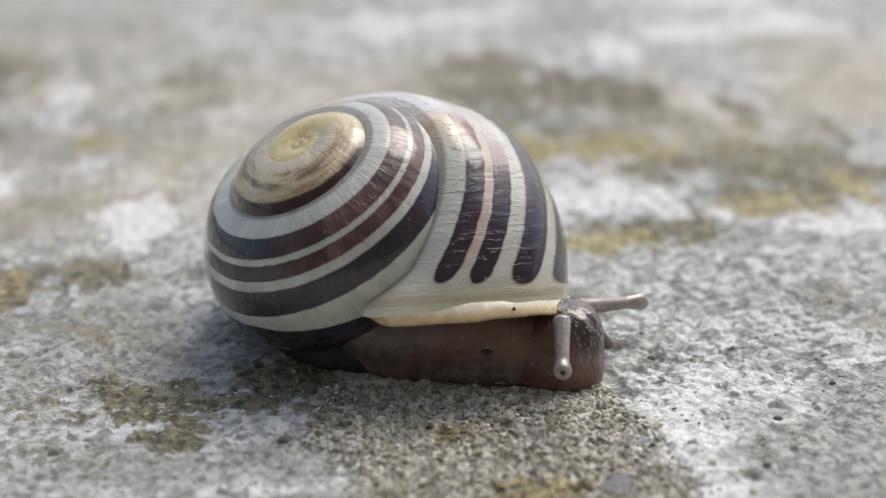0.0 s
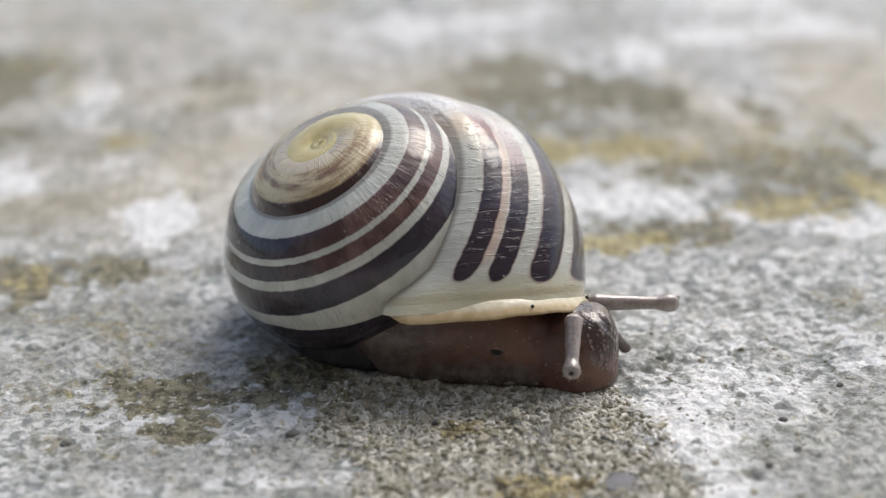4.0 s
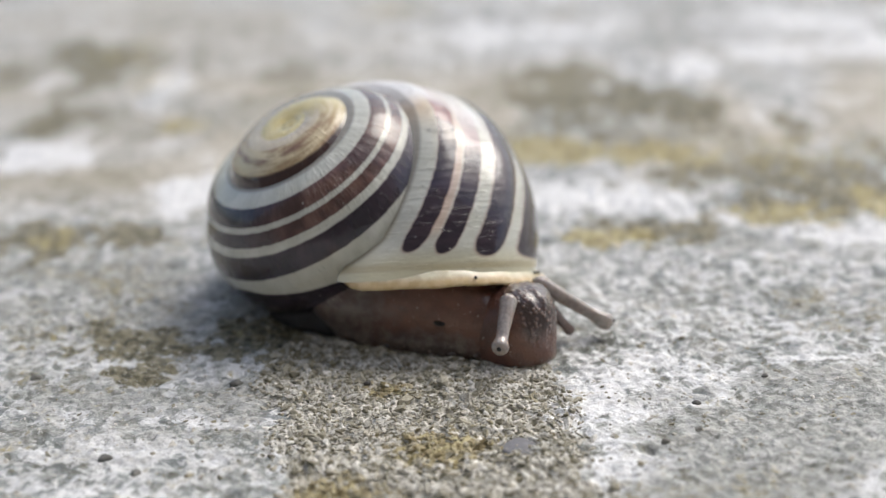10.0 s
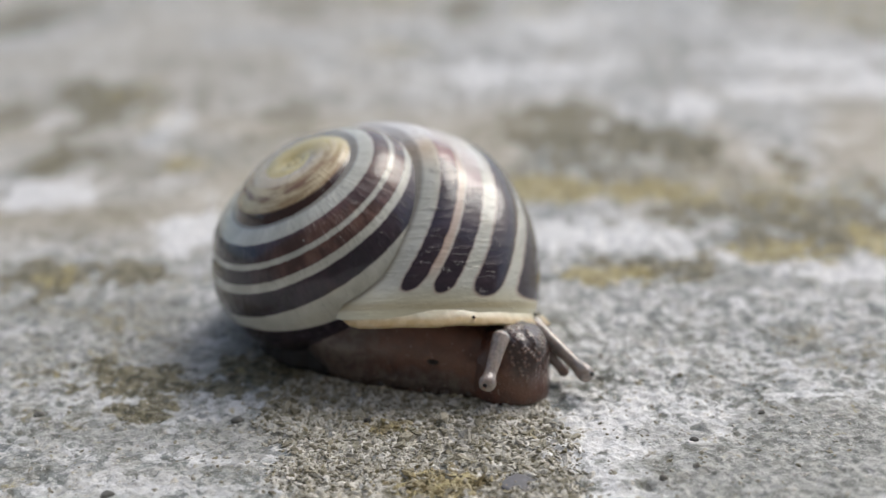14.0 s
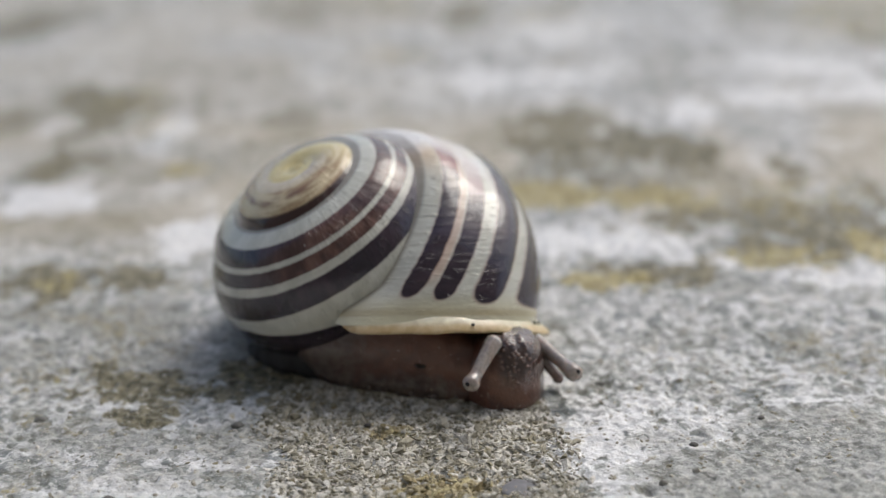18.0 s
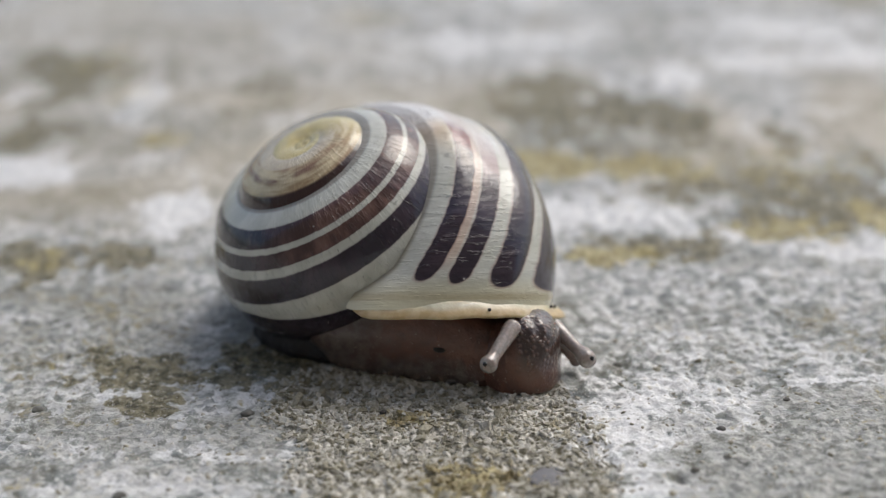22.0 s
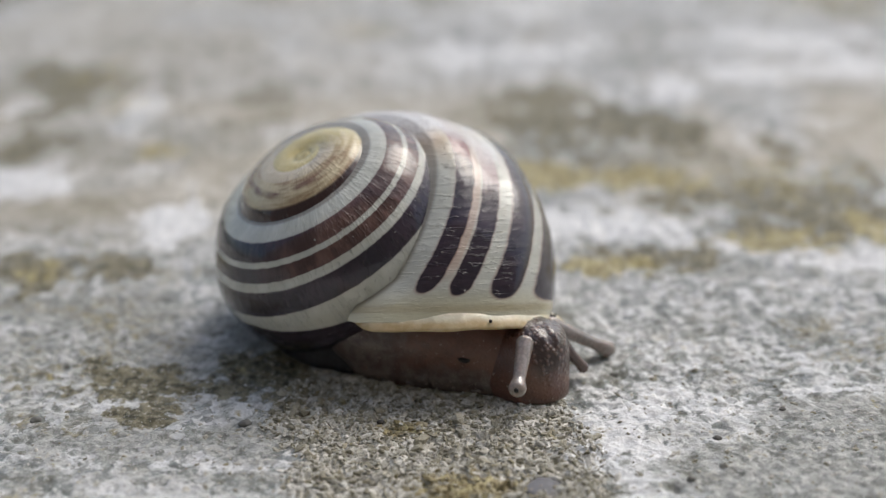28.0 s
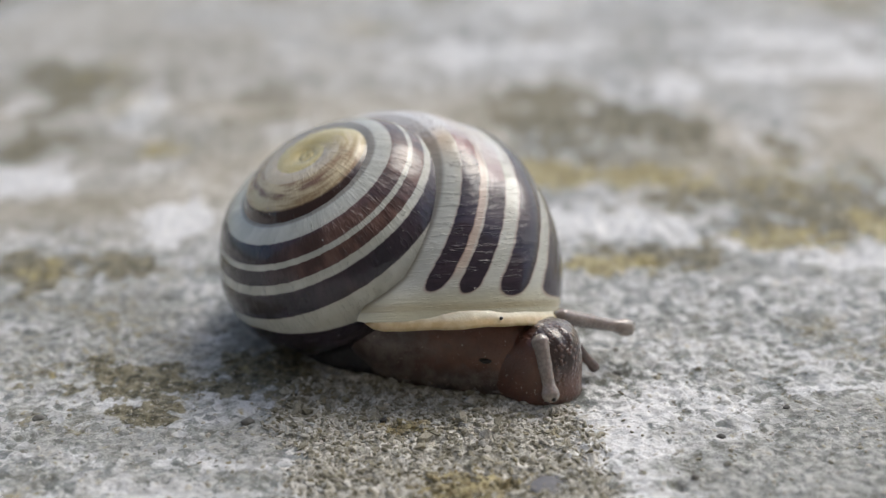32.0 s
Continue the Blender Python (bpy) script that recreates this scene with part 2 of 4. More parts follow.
    cream = s.mix(s.math("MULTIPLY", s.span(blot, 0.52, 0.72), 0.4), cream, rgb(192, 188, 170))
    gap = s.math("MULTIPLY", s.span(level, 1.43, 1.455), s.span(level, 1.54, 1.51))
    cream = s.mix(s.math("MULTIPLY", s.math("MULTIPLY", gap, last), s.span(rim, 0.18, 0.34, 0.0, 0.6)), cream, rgb(196, 164, 146))
    cream = s.mix(s.math("MULTIPLY", s.math("MULTIPLY", s.span(across, 1.6, 1.8), s.span(along, -0.14, -0.22)), s.math("MULTIPLY", last, 0.8)), cream, rgb(206, 176, 138))
    cream = s.mix(s.span(rim, 0.22, 0.06, 0.0, 0.7), cream, rgb(212, 206, 172))
    # a dull line runs beside the lip
    line = s.math("MULTIPLY", s.span(rim, 0.035, 0.055), s.span(rim, 0.105, 0.070))
    cream = s.mix(s.math("MULTIPLY", line, s.span(streak, 0.3, 0.7, 0.35, 0.7)), cream, rgb(176, 162, 128))
    body = s.mix(s.math("MULTIPLY", halo, s.span(along, -0.5, -0.1, 0.15, 0.5)), cream, rgb(140, 92, 84))
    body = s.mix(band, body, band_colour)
    frost_glare = s.mix(s.span(blot, 0.36, 0.6), rgb(222, 214, 210), rgb(246, 245, 243))
    body = s.mix(s.math("MULTIPLY", frosted, 0.95), body, frost_glare)
    # the older whorls are worn to tan, the tip to yellow
    tan = s.mix(s.span(blot, 0.36, 0.62), rgb(158, 130, 98), rgb(220, 206, 168))
    tan = s.mix(s.math("MULTIPLY", s.span(across, 2.05, 2.09), s.span(along, -2.25, -2.1, 0.0, 0.7)), tan, rgb(214, 202, 176))
    smear = s.math("MULTIPLY", s.span(s.math("ABSOLUTE", s.math("SUBTRACT", across, 1.86)), 0.09, 0.03), s.span(along, -2.1, -1.9))
    tan = s.mix(s.math("MULTIPLY", smear, s.span(blot, 0.65, 0.4)), tan, rgb(128, 96, 78))
    tan = s.mix(s.span(wavy, 1.57, 1.51), tan, rgb(58, 36, 34))
    older = s.span(s.math("ADD", along, s.math("MULTIPLY", s.math("SUBTRACT", hair, 0.5), 0.2)), -1.26, -1.42)
    body = s.mix(older, body, tan)
    # crease shade between the whorls, painted as a darker line along the suture
    suture_shade = s.math("MAXIMUM", s.math("MULTIPLY", s.span(across, 1.84, 1.885), last), s.math("MULTIPLY", s.math("MULTIPLY", s.span(across, 1.93, 1.975), s.span(along, -0.3, -0.6)), s.span(along, -1.7, -1.4, 0.1, 1.0)))
    body = s.mix(s.math("MULTIPLY", suture_shade, 0.65), body, rgb(104, 92, 78))
    tip = s.mix(s.span(blot, 0.35, 0.65), rgb(206, 188, 120), rgb(222, 206, 146))
    body = s.mix(s.span(s.math("ADD", along, s.math("MULTIPLY", s.math("SUBTRACT", blot, 0.5), 0.25)), -2.08, -2.30), body, tip)
    # chips and dry streaks across the bands, the streaks also painted as pale glints
    scratch_glint = s.span(s.math("MULTIPLY", s.span(hair, 0.60, 0.72), s.span(blot, 0.5, 0.62)), 0.3, 0.8)
    body = s.mix(s.math("MULTIPLY", scratch_glint, 0.4), body, rgb(190, 184, 180))
    chip = s.cells(0.12)
    body = s.mix(s.span(chip, 0.055, 0.035, 0.0, 0.7), body, rgb(205, 200, 192))
    s.set(Base_Color=body, Roughness=s.math("ADD", s.span(s.noise(0.25, 4), 0.35, 0.7, 0.11, 0.24), s.math("MULTIPLY", frosted, 0.2)), Specular_IOR_Level=0.3)
    s.set(Coat_Weight=0.8, Coat_Roughness=0.035)
    # growth lines, here and there as raised cracks
    cracked = s.math("MULTIPLY", s.span(hair, 0.58, 0.66), s.span(blot, 0.42, 0.60, 0.15, 1.0))
    crack = s.noise(100.0, 3, 0.6, s.stretch(flow, 5.0, 210.0, 1))
    crack = s.math("MULTIPLY", s.span(crack, 0.56, 0.63), s.span(blot, 0.38, 0.54, 0.25, 1.0))
    crack = s.math("MULTIPLY", crack, s.math("MULTIPLY", s.span(along, -1.3, -1.1), s.span(rim, 0.30, 0.16, 1.0, 0.2)))
    normal = s.bump(crack, 0.0055)
    lines = s.math("MULTIPLY", s.math("ADD", hair, cracked), s.span(rim, 0.45, 0.20, 1.0, 0.35))
    normal = s.bump(lines, 0.0055, normal)
    normal = s.bump(s.math("MULTIPLY", frosted, s.noise(0.045, 4, 0.7)), 0.022, normal)
    ripple = s.math("MULTIPLY", streak, s.span(along, -2.5, -1.5, 0.15, 1.0))
    normal = s.bump(ripple, 0.016, normal)
    s.set(Normal=s.bump(s.noise(0.05, 3), 0.003, normal))
    return s.mat


def lip_material():
    s = Shade("shell_lip")
    grain, level = s.noise(0.06, 4), s.attr("level")
    cream = s.mix(s.span(grain, 0.35, 0.65), rgb(204, 197, 170), rgb(220, 214, 190))
    colour = s.mix(s.span(level, 0.020, -0.030), cream, s.mix(s.span(grain, 0.35, 0.65), rgb(194, 170, 126), rgb(210, 190, 150)))
    s.set(Base_Color=colour, Roughness=0.35, Coat_Weight=0.4, Coat_Roughness=0.08)
    s.set(Subsurface_Weight=0.3, Subsurface_Radius=(0.0010, 0.0007, 0.0004), Normal=s.bump(grain, 0.005))
    return s.mat


def skin_material(name, pale, deep, wet, size, warts_deep, clear=0.3, gloss=1.0):
    """Moist skin with a net of warts."""
    s = Shade(name)
    warts, large, fine = s.cells(size), s.noise(0.3, 4), s.noise(0.015, 3)
    colour = s.mix(s.span(large, 0.35, 0.65), deep, pale)
    colour = s.mix(s.span(warts, 0.35, 0.75, 0.0, 0.3), colour, s.mix(0.6, deep, rgb(46, 34, 32)))
    s.set(Base_Color=colour, Roughness=wet, Specular_IOR_Level=0.5, Coat_Weight=gloss, Coat_Roughness=0.04)
    s.set(Subsurface_Weight=clear, Subsurface_Radius=(0.0014, 0.0009, 0.0007))
    normal = s.bump(s.span(warts, 0.0, 0.7, 1.0, 0.0), warts_deep)
    s.set(Normal=s.bump(fine, 0.0015, normal))
    return s.mat


def body_material():
    """Skin of the foot and head: 'crown' marks the warty dark top of the head and the lip's shade painted on the neck,
    'hem' the greyer parts near the sole and tail.
    """
    s = Shade("snail_skin")
    crown, hem = s.attr("crown"), s.attr("hem")
    warts, small, large, blot = s.cells(0.034), s.cells(0.020), s.noise(0.3, 4), s.noise(0.09, 4, 0.6)
    colour = s.mix(s.span(large, 0.35, 0.65), rgb(92, 62, 52), rgb(116, 79, 65))
    colour = s.mix(s.span(blot, 0.5, 0.7, 0.0, 0.4), colour, rgb(68, 49, 44))
    ragged = s.math("MULTIPLY", s.math("SUBTRACT", blot, 0.5), 0.7)
    grey = s.mix(s.span(blot, 0.36, 0.64), rgb(80, 71, 68), rgb(116, 107, 102))
    colour = s.mix(s.span(s.math("ADD", hem, ragged), 0.15, 0.9, 0.0, 0.85), colour, grey)
    dark = s.mix(s.span(warts, 0.15, 0.5), rgb(112, 86, 76), rgb(46, 34, 32))
    colour = s.mix(s.span(s.math("ADD", crown, ragged), 0.1, 1.1, 0.0, 0.85), colour, dark)
    # pale flecks painted for the tiny glints of the wet skin
    glint_fleck = s.span(s.noise(0.022, 2), 0.68, 0.73, 0.0, 0.5)
    colour = s.mix(glint_fleck, colour, rgb(206, 192, 178))
    s.set(Base_Color=colour, Roughness=0.3, Specular_IOR_Level=0.5, Coat_Weight=s.span(crown, 0.0, 0.6, 0.35, 1.0), Coat_Roughness=0.08)
    s.set(Subsurface_Weight=0.3, Subsurface_Radius=(0.0014, 0.0008, 0.0006))
    knobs = s.math("MULTIPLY", s.span(warts, 0.0, 0.55, 1.0, 0.0), s.span(crown, 0.1, 0.7, 0.10, 1.0))
    normal = s.bump(knobs, 0.011)
    normal = s.bump(s.span(small, 0.0, 0.6, 1.0, 0.0), 0.0022, normal)
    s.set(Normal=s.bump(glint_fleck, 0.003, normal))
    return s.mat


def plain_material(name, colour, rough, size=0.05):
    s = Shade(name)
    grain = s.noise(size, 3)
    s.set(Base_Color=s.mix(s.span(grain, 0.3, 0.7, 0.0, 0.3), colour, rgb(90, 84, 80)), Roughness=rough)
    s.set(Normal=s.bump(grain, 0.003))
    return s.mat


STONE, SHELL, LIP = stone_material(), shell_material(), lip_material()
GRIT = grit_material("stone_grit", "ShaderNodeNewGeometry", "Random Per Island")
CHIP = grit_material("stone_chip", "ShaderNodeObjectInfo", "Random")
SKIN = body_material()
MANTLE = skin_material("snail_mantle", rgb(80, 52, 45), rgb(48, 34, 32), 0.3, 0.06, 0.004)
SOLE = skin_material("snail_sole", rgb(104, 94, 88), rgb(80, 72, 68), 0.3, 0.03, 0.004)
# its dark colour stands in for the deep shade under the shell
SHADED_TAIL = skin_material("snail_tail_shaded", rgb(58, 58, 60), rgb(40, 41, 44), 0.6, 0.04, 0.004, 0.1, 0.0)
FEELER = skin_material("snail_feeler", rgb(178, 168, 160), rgb(148, 136, 129), 0.2, 0.02, 0.0008, 0.7)
HORN = skin_material("snail_lower_feeler", rgb(122, 102, 94), rgb(86, 70, 66), 0.2, 0.02, 0.0010, 0.4)
EYE = plain_material("snail_eye", rgb(14, 12, 14), 0.15)
PORE = plain_material("breathing_pore", rgb(22, 15, 14), 0.4)


# ---------------------------------------------------------------- helpers for forms
TABLE = np.random.RandomState(7).rand(256, 256)


def rough(x, y, size, seed=0):
    """Smooth value noise of 0 to 1 with features of that many centimetres."""
    u, v = x / size + seed * 17.3, y / size + seed * 9.7
    i, j = np.floor(u).astype(int), np.floor(v).astype(int)
    a, b = u - i, v - j
    a, b = a * a * (3 - 2 * a), b * b * (3 - 2 * b)
    at = lambda p, q: TABLE[p % 256, q % 256]
    return (at(i, j) * (1 - a) + at(i + 1, j) * a) * (1 - b) + (at(i, j + 1) * (1 - a) + at(i + 1, j + 1) * a) * b


def rough_sum(x, y, size, octaves=4, seed=0, gain=0.5):
    total, weight, out = 0.0, 1.0, 0.0
    for n in range(octaves):
        out = out + weight * rough(x, y, size / 2.03**n, seed + n)
        total, weight = total + weight, weight * gain
    return out / total


def sheet(name, points, faces, material, smooth=True):
    mesh = bpy.data.meshes.new(name)
    mesh.from_pydata(points, [], faces)
    mesh.materials.append(material)
    mesh.polygons.foreach_set("use_smooth", np.full(len(mesh.polygons), smooth))
    mesh.update()
    return mesh


def paint(mesh, name, values):
    """A soft mask on the points of a mesh, for its material."""
    layer = mesh.attributes.new(name, "FLOAT", "POINT")
    layer.data.foreach_set("value", np.ascontiguousarray(values, dtype=np.float32).ravel())


def grid_faces(rows, columns, closed=False):
    out = []
    for i in range(rows - 1):
        for j in range(columns if closed else columns - 1):
            k = (j + 1) % columns
            out.append((i * columns + j, i * columns + k, (i + 1) * columns + k, (i + 1) * columns + j))
    return out


def hold(name, mesh, parent=None, label=""):
    """One mesh object, as a part of its parent where there is one."""
    ob = new(name, mesh)
    ob.parent = parent
    return tagged(ob, label)


def step(t):
    t = np.clip(t, 0, 1)
    return t * t * (3 - 2 * t)


# ---------------------------------------------------------------- the stone
def gravel_in(x, y):
    """How much gravel lies at each place: a bed with fairly straight sides before and below the snail."""
    left = np.interp(y, (-1.02, 0.03, 0.45), (-0.66, -0.91, -0.96))
    right = np.interp(y, (-1.02, -0.23, 0.43), (0.98, 0.82, 0.77))
    stray = 0.55 * (rough_sum(x, y, 0.34, 4, 12, 0.65) - 0.5)
    return step((x - left + stray) / 0.24 + 0.5) * step((right - x + stray) / 0.16 + 0.5) * step((0.85 - y + stray) / 0.2 + 0.5) * step((y + 1.9 + stray) / 0.3 + 0.5)


def relief(x, y):
    """The stone's height in centimetres."""
    near = 0.040 * (rough_sum(x, y, 1.1, 3, 1) - 0.5) + 0.030 * (rough_sum(x, y, 0.28, 2, 5) - 0.5)
    gravel = gravel_in(x, y)
    crumb = 1 - np.abs(2 * rough_sum(x + 0.3 * y, y - 0.2 * x, 0.085, 2, 9, 0.6) - 1)
    near = near + (0.018 + 0.030 * gravel) * (crumb - 0.6) + (0.015 + 0.010 * gravel) * (rough_sum(x, y, 0.045, 2, 14, 0.7) - 0.5)
    pit = step((0.33 - rough_sum(x, y, 0.19, 2, 27)) / 0.1)
    near = near - 0.014 * pit - 0.05 * np.exp(-((x - 1.24) ** 2 + (y + 0.52) ** 2) / 0.0016)
    far = 0.5 * (rough_sum(x, y, 9.0, 3, 21) - 0.5)
    return near + far * step((np.hypot(x, y) - 6) / 20)


# centre x, y, half widths and strength of patches on the stone
WHITE = [(4.05, 8.5, 0.9, 0.5, 0.8), (1.25, 10.4, 1.2, 0.8, 0.7), (-4.0, 11.4, 0.7, 0.7, 0.3),
         (0.93, -0.11, 0.26, 0.26, 1.3), (1.1, -0.7, 0.2, 0.19, 1.3), (1.25, 0.42, 0.6, 0.45, 0.5), (-1.88, 0.46, 0.34, 0.11, 0.9),
         (-1.54, -0.52, 0.38, 0.15, 0.8), (-1.69, -0.8, 0.5, 0.22, 0.6), (-1.13, -0.22, 0.29, 0.09, 0.7), (2.29, 0.51, 0.22, 0.05, 1.6), (1.05, 0.25, 0.28, 0.36, 0.8), (1.35, 0.0, 0.25, 0.2, 0.6),
         (-2.9, 6.65, 0.24, 0.64, 1.12), (-3.49, 4.3, 0.42, 0.37, 1.2), (-4.12, 6.5, 0.32, 0.46, 0.75), (-2.33, 4.7, 0.27, 0.28, 0.56),
         (-2.06, 3.38, 0.32, 0.42, 1.12), (-2.54, 3.27, 0.29, 0.28, 0.62), (1.43, 5.88, 0.20, 0.50, 1.19), (1.94, 5.09, 0.37, 0.18, 1),
         (1.16, 3.17, 0.51, 0.33, 1.06), (1.72, 3.1, 0.33, 0.33, 0.75), (2.02, 2.69, 0.32, 0.15, 0.88), (2.97, 2.45, 0.47, 0.15, 1.12),
         (3.97, 7.51, 0.97, 0.45, 1.12), (2.37, 6.75, 0.23, 0.51, 1), (0.51, 8.23, 1.04, 0.81, 0.75), (3.57, 5.61, 0.46, 0.40, 0.5),
         (0.77, 3.36, 0.17, 0.28, 0.75), (2.86, 5.13, 0.26, 0.29, 0.5), (-2.13, 8.13, 0.90, 0.61, 0.44), (-0.33, 7.35, 0.69, 0.50, 0.38),
         (3.1, 8.8, 1.61, 0.40, 0.5)]
OCHRE = [(-0.84, 9.5, 0.5, 0.4, 0.5), (-1.42, 12.2, 0.7, 0.5, 0.5), (0.12, -0.5, 0.25, 0.14, 1.25), (-0.43, -0.96, 0.22, 0.12, 1), (-0.22, 0.16, 0.1, 0.07, 0.9),
         (0.79, 4.37, 0.35, 0.32, 1.2), (1.27, 4.25, 0.55, 0.23, 1.19), (1.8, 4.24, 0.55, 0.40, 0.94), (1.19, 2.38, 0.35, 0.18, 1.2),
         (3.3, 3.06, 0.18, 0.36, 1.2), (2.63, 2.84, 0.49, 0.23, 0.88), (3.02, 4.16, 0.72, 0.50, 0.5), (-2.46, 5.09, 0.27, 0.23, 0.75),
         (-2.89, 2.42, 0.18, 0.22, 0.62), (-3.15, 6.46, 0.23, 0.55, 0.5), (-3.51, 7.75, 0.49, 0.74, 0.44), (-0.89, 9.26, 0.51, 0.35, 0.5)]
# the first patch darkens the stone beside the tail for the shell's shade
BROWN = [(-1.05, 0.95, 0.32, 0.26, 0.95), (-5.96, 11.4, 0.6, 1.1, 0.75), (-1.42, 12.2, 0.8, 0.6, 0.7), (-0.14, 11.5, 0.4, 0.8, 0.75), (1.17, 12.0, 0.4, 0.4, 0.6), (4.86, 9.8, 0.35, 0.6, 0.7),
         (2.8, 3.75, 1.2, 0.65, 0.85), (1.5, 4.75, 1.1, 0.5, 0.62), (-3.0, 5.2, 1.0, 0.7, 0.5), (-2.8, 2.38, 0.55, 0.2, 0.55), (-3.05, 1.85, 0.4, 0.22, 0.5), (-3.2, 1.6, 0.25, 0.3, 0.45), (-1.84, 0.76, 0.29, 0.17, 1.25), (-1.64, 0.61, 0.32, 0.13, 1.12), (-1.73, 0.39, 0.23, 0.14, 1.12), (-1.24, 0.76, 0.36, 0.20, 0.88),
         (-0.97, 0.42, 0.14, 0.26, 0.69), (-1.76, 0.92, 0.14, 0.09, 0.88), (-2.2, 0.95, 0.13, 0.10, 0.88), (-0.86, 0.6, 0.20, 0.16, 0.75),
         (-2.41, 0.28, 0.12, 0.09, 0.62), (-2.07, 0.2, 0.23, 0.09, 0.5), (-2.63, 1.39, 0.23, 0.10, 0.44), 
         (-2.97, 2.47, 0.29, 0.31, 0.99), (-2.35, 2.49, 0.36, 0.26, 0.99), (-1.94, 2.34, 0.24, 0.15, 0.55), (-3.71, 5.31, 0.39, 0.52, 0.88),
         (-3.32, 5.13, 0.34, 0.42, 0.55), (-3.81, 7.22, 0.61, 0.86, 0.88), (-4.76, 7.05, 0.40, 0.75, 0.66), (-2.93, 7.38, 0.44, 0.62, 0.55),
         (-1.76, 6.4, 0.36, 0.67, 0.66), (-1.96, 5.25, 0.34, 0.59, 0.49), (-3.1, 3.6, 0.26, 0.32, 0.44), (-2.78, 3.85, 0.41, 0.31, 0.49),
         (-2.96, 1.81, 0.22, 0.19, 0.44), (1.06, 6.11, 0.42, 1.10, 0.88), (0.4, 6.11, 0.35, 0.65, 0.49), (2, 5.68, 0.54, 0.54, 0.99),
         (1.41, 4.92, 0.35, 0.31, 0.77), (0.96, 5.05, 0.44, 0.45, 0.55), (3, 4.82, 0.19, 0.54, 0.77), (3.62, 4.13, 0.13, 0.26, 0.77),
         (2.94, 3.31, 0.39, 0.55, 0.93), (3.57, 4.43, 0.40, 0.72, 0.49), (2.44, 4.4, 0.61, 0.72, 0.55), (1.93, 3.71, 0.30, 0.29, 0.71),
         (2.3, 3.14, 0.36, 0.34, 0.66), (1.67, 2.55, 0.34, 0.25, 0.88)]
# the patch at (-0.95, 1.3) paints shade on the stone beneath the shell
DARK = [(-2.0, 0.5, 0.9, 0.5, 0.5), (-1.7, -0.55, 0.8, 0.4, 0.45), (-2.2, 1.2, 0.9, 0.45, 0.75), (0.55, -0.5, 0.09, 0.12, 1), (1.25, -0.5, 0.035, 0.05, 1), (2.0, -0.30, 0.7, 0.6, 0.85), (1.7, -0.9, 0.6, 0.4, 0.7), (-1.12, 0.08, 0.3, 0.3, 0.8),
        (-2.19, 0.94, 0.14, 0.16, 1), (-1.9, 0.0, 0.6, 0.25, 0.75), (-0.95, 1.3, 0.5, 0.5, 0.7), (-1.3, -0.45, 0.5, 0.16, 0.6),
        (-2.3, -0.35, 0.3, 0.2, 0.6), (1.5, 0.05, 0.35, 0.15, 0.6), (2.4, 0.2, 0.5, 0.25, 0.7), (-2.4, 1.7, 0.8, 0.5, 0.8),
        (1.9, 1.3, 0.6, 0.3, 0.4), (1.7, 0.6, 0.3, 0.1, 0.45), (2.04, 7.78, 0.42, 0.64, 0.62), (2.85, 6.38, 0.32, 0.68, 0.5),
        (3.82, 7.9, 0.35, 0.38, 0.62), (2.16, 2.26, 0.23, 0.14, 1.12), (2.65, 2.3, 0.20, 0.10, 0.62)]


def patches(x, y, spots, ragged):
    out = np.zeros_like(x)
    for cx, cy, rx, ry, strength in spots:
        size, seed = max(0.1, min(rx, ry)), int(abs(cx) * 31 + abs(cy) * 7) % 50
        rows = np.nonzero(np.abs(y[:, 0] - cy) < 2.4 * ry)[0]
        columns = np.nonzero(np.abs(x[0] - cx) < 2.4 * rx)[0]
        part = np.s_[rows[0] : rows[-1] + 1, columns[0] : columns[-1] + 1]
        a, b = x[part], y[part]
        u = a + 0.9 * ragged * rx * (rough_sum(a, b, size * 1.1, 3, seed) - 0.5)
        v = b + 0.9 * ragged * ry * (rough_sum(a, b, size * 1.1, 3, seed + 3) - 0.5)
        away = np.hypot((u - cx) / rx, (v - cy) / ry) + 0.7 * ragged * (rough_sum(a, b, size * 0.45, 3, seed + 9) - 0.5)
        out[part] = np.maximum(out[part], strength * step((1.35 - away) / 0.75))
    return out


def spread(low, high, fine, reach, growth):
    """Coordinates with even steps from low to high that widen outwards to reach."""
    inner = list(np.arange(low, high + fine / 2, fine))
    width, right, left = fine, [inner[-1]], [inner[0]]
    while right[-1] < reach:
        width *= growth
        right.append(right[-1] + width)
        left.append(left[-1] - width)
    return np.array(left[:0:-1] + inner + right[1:])


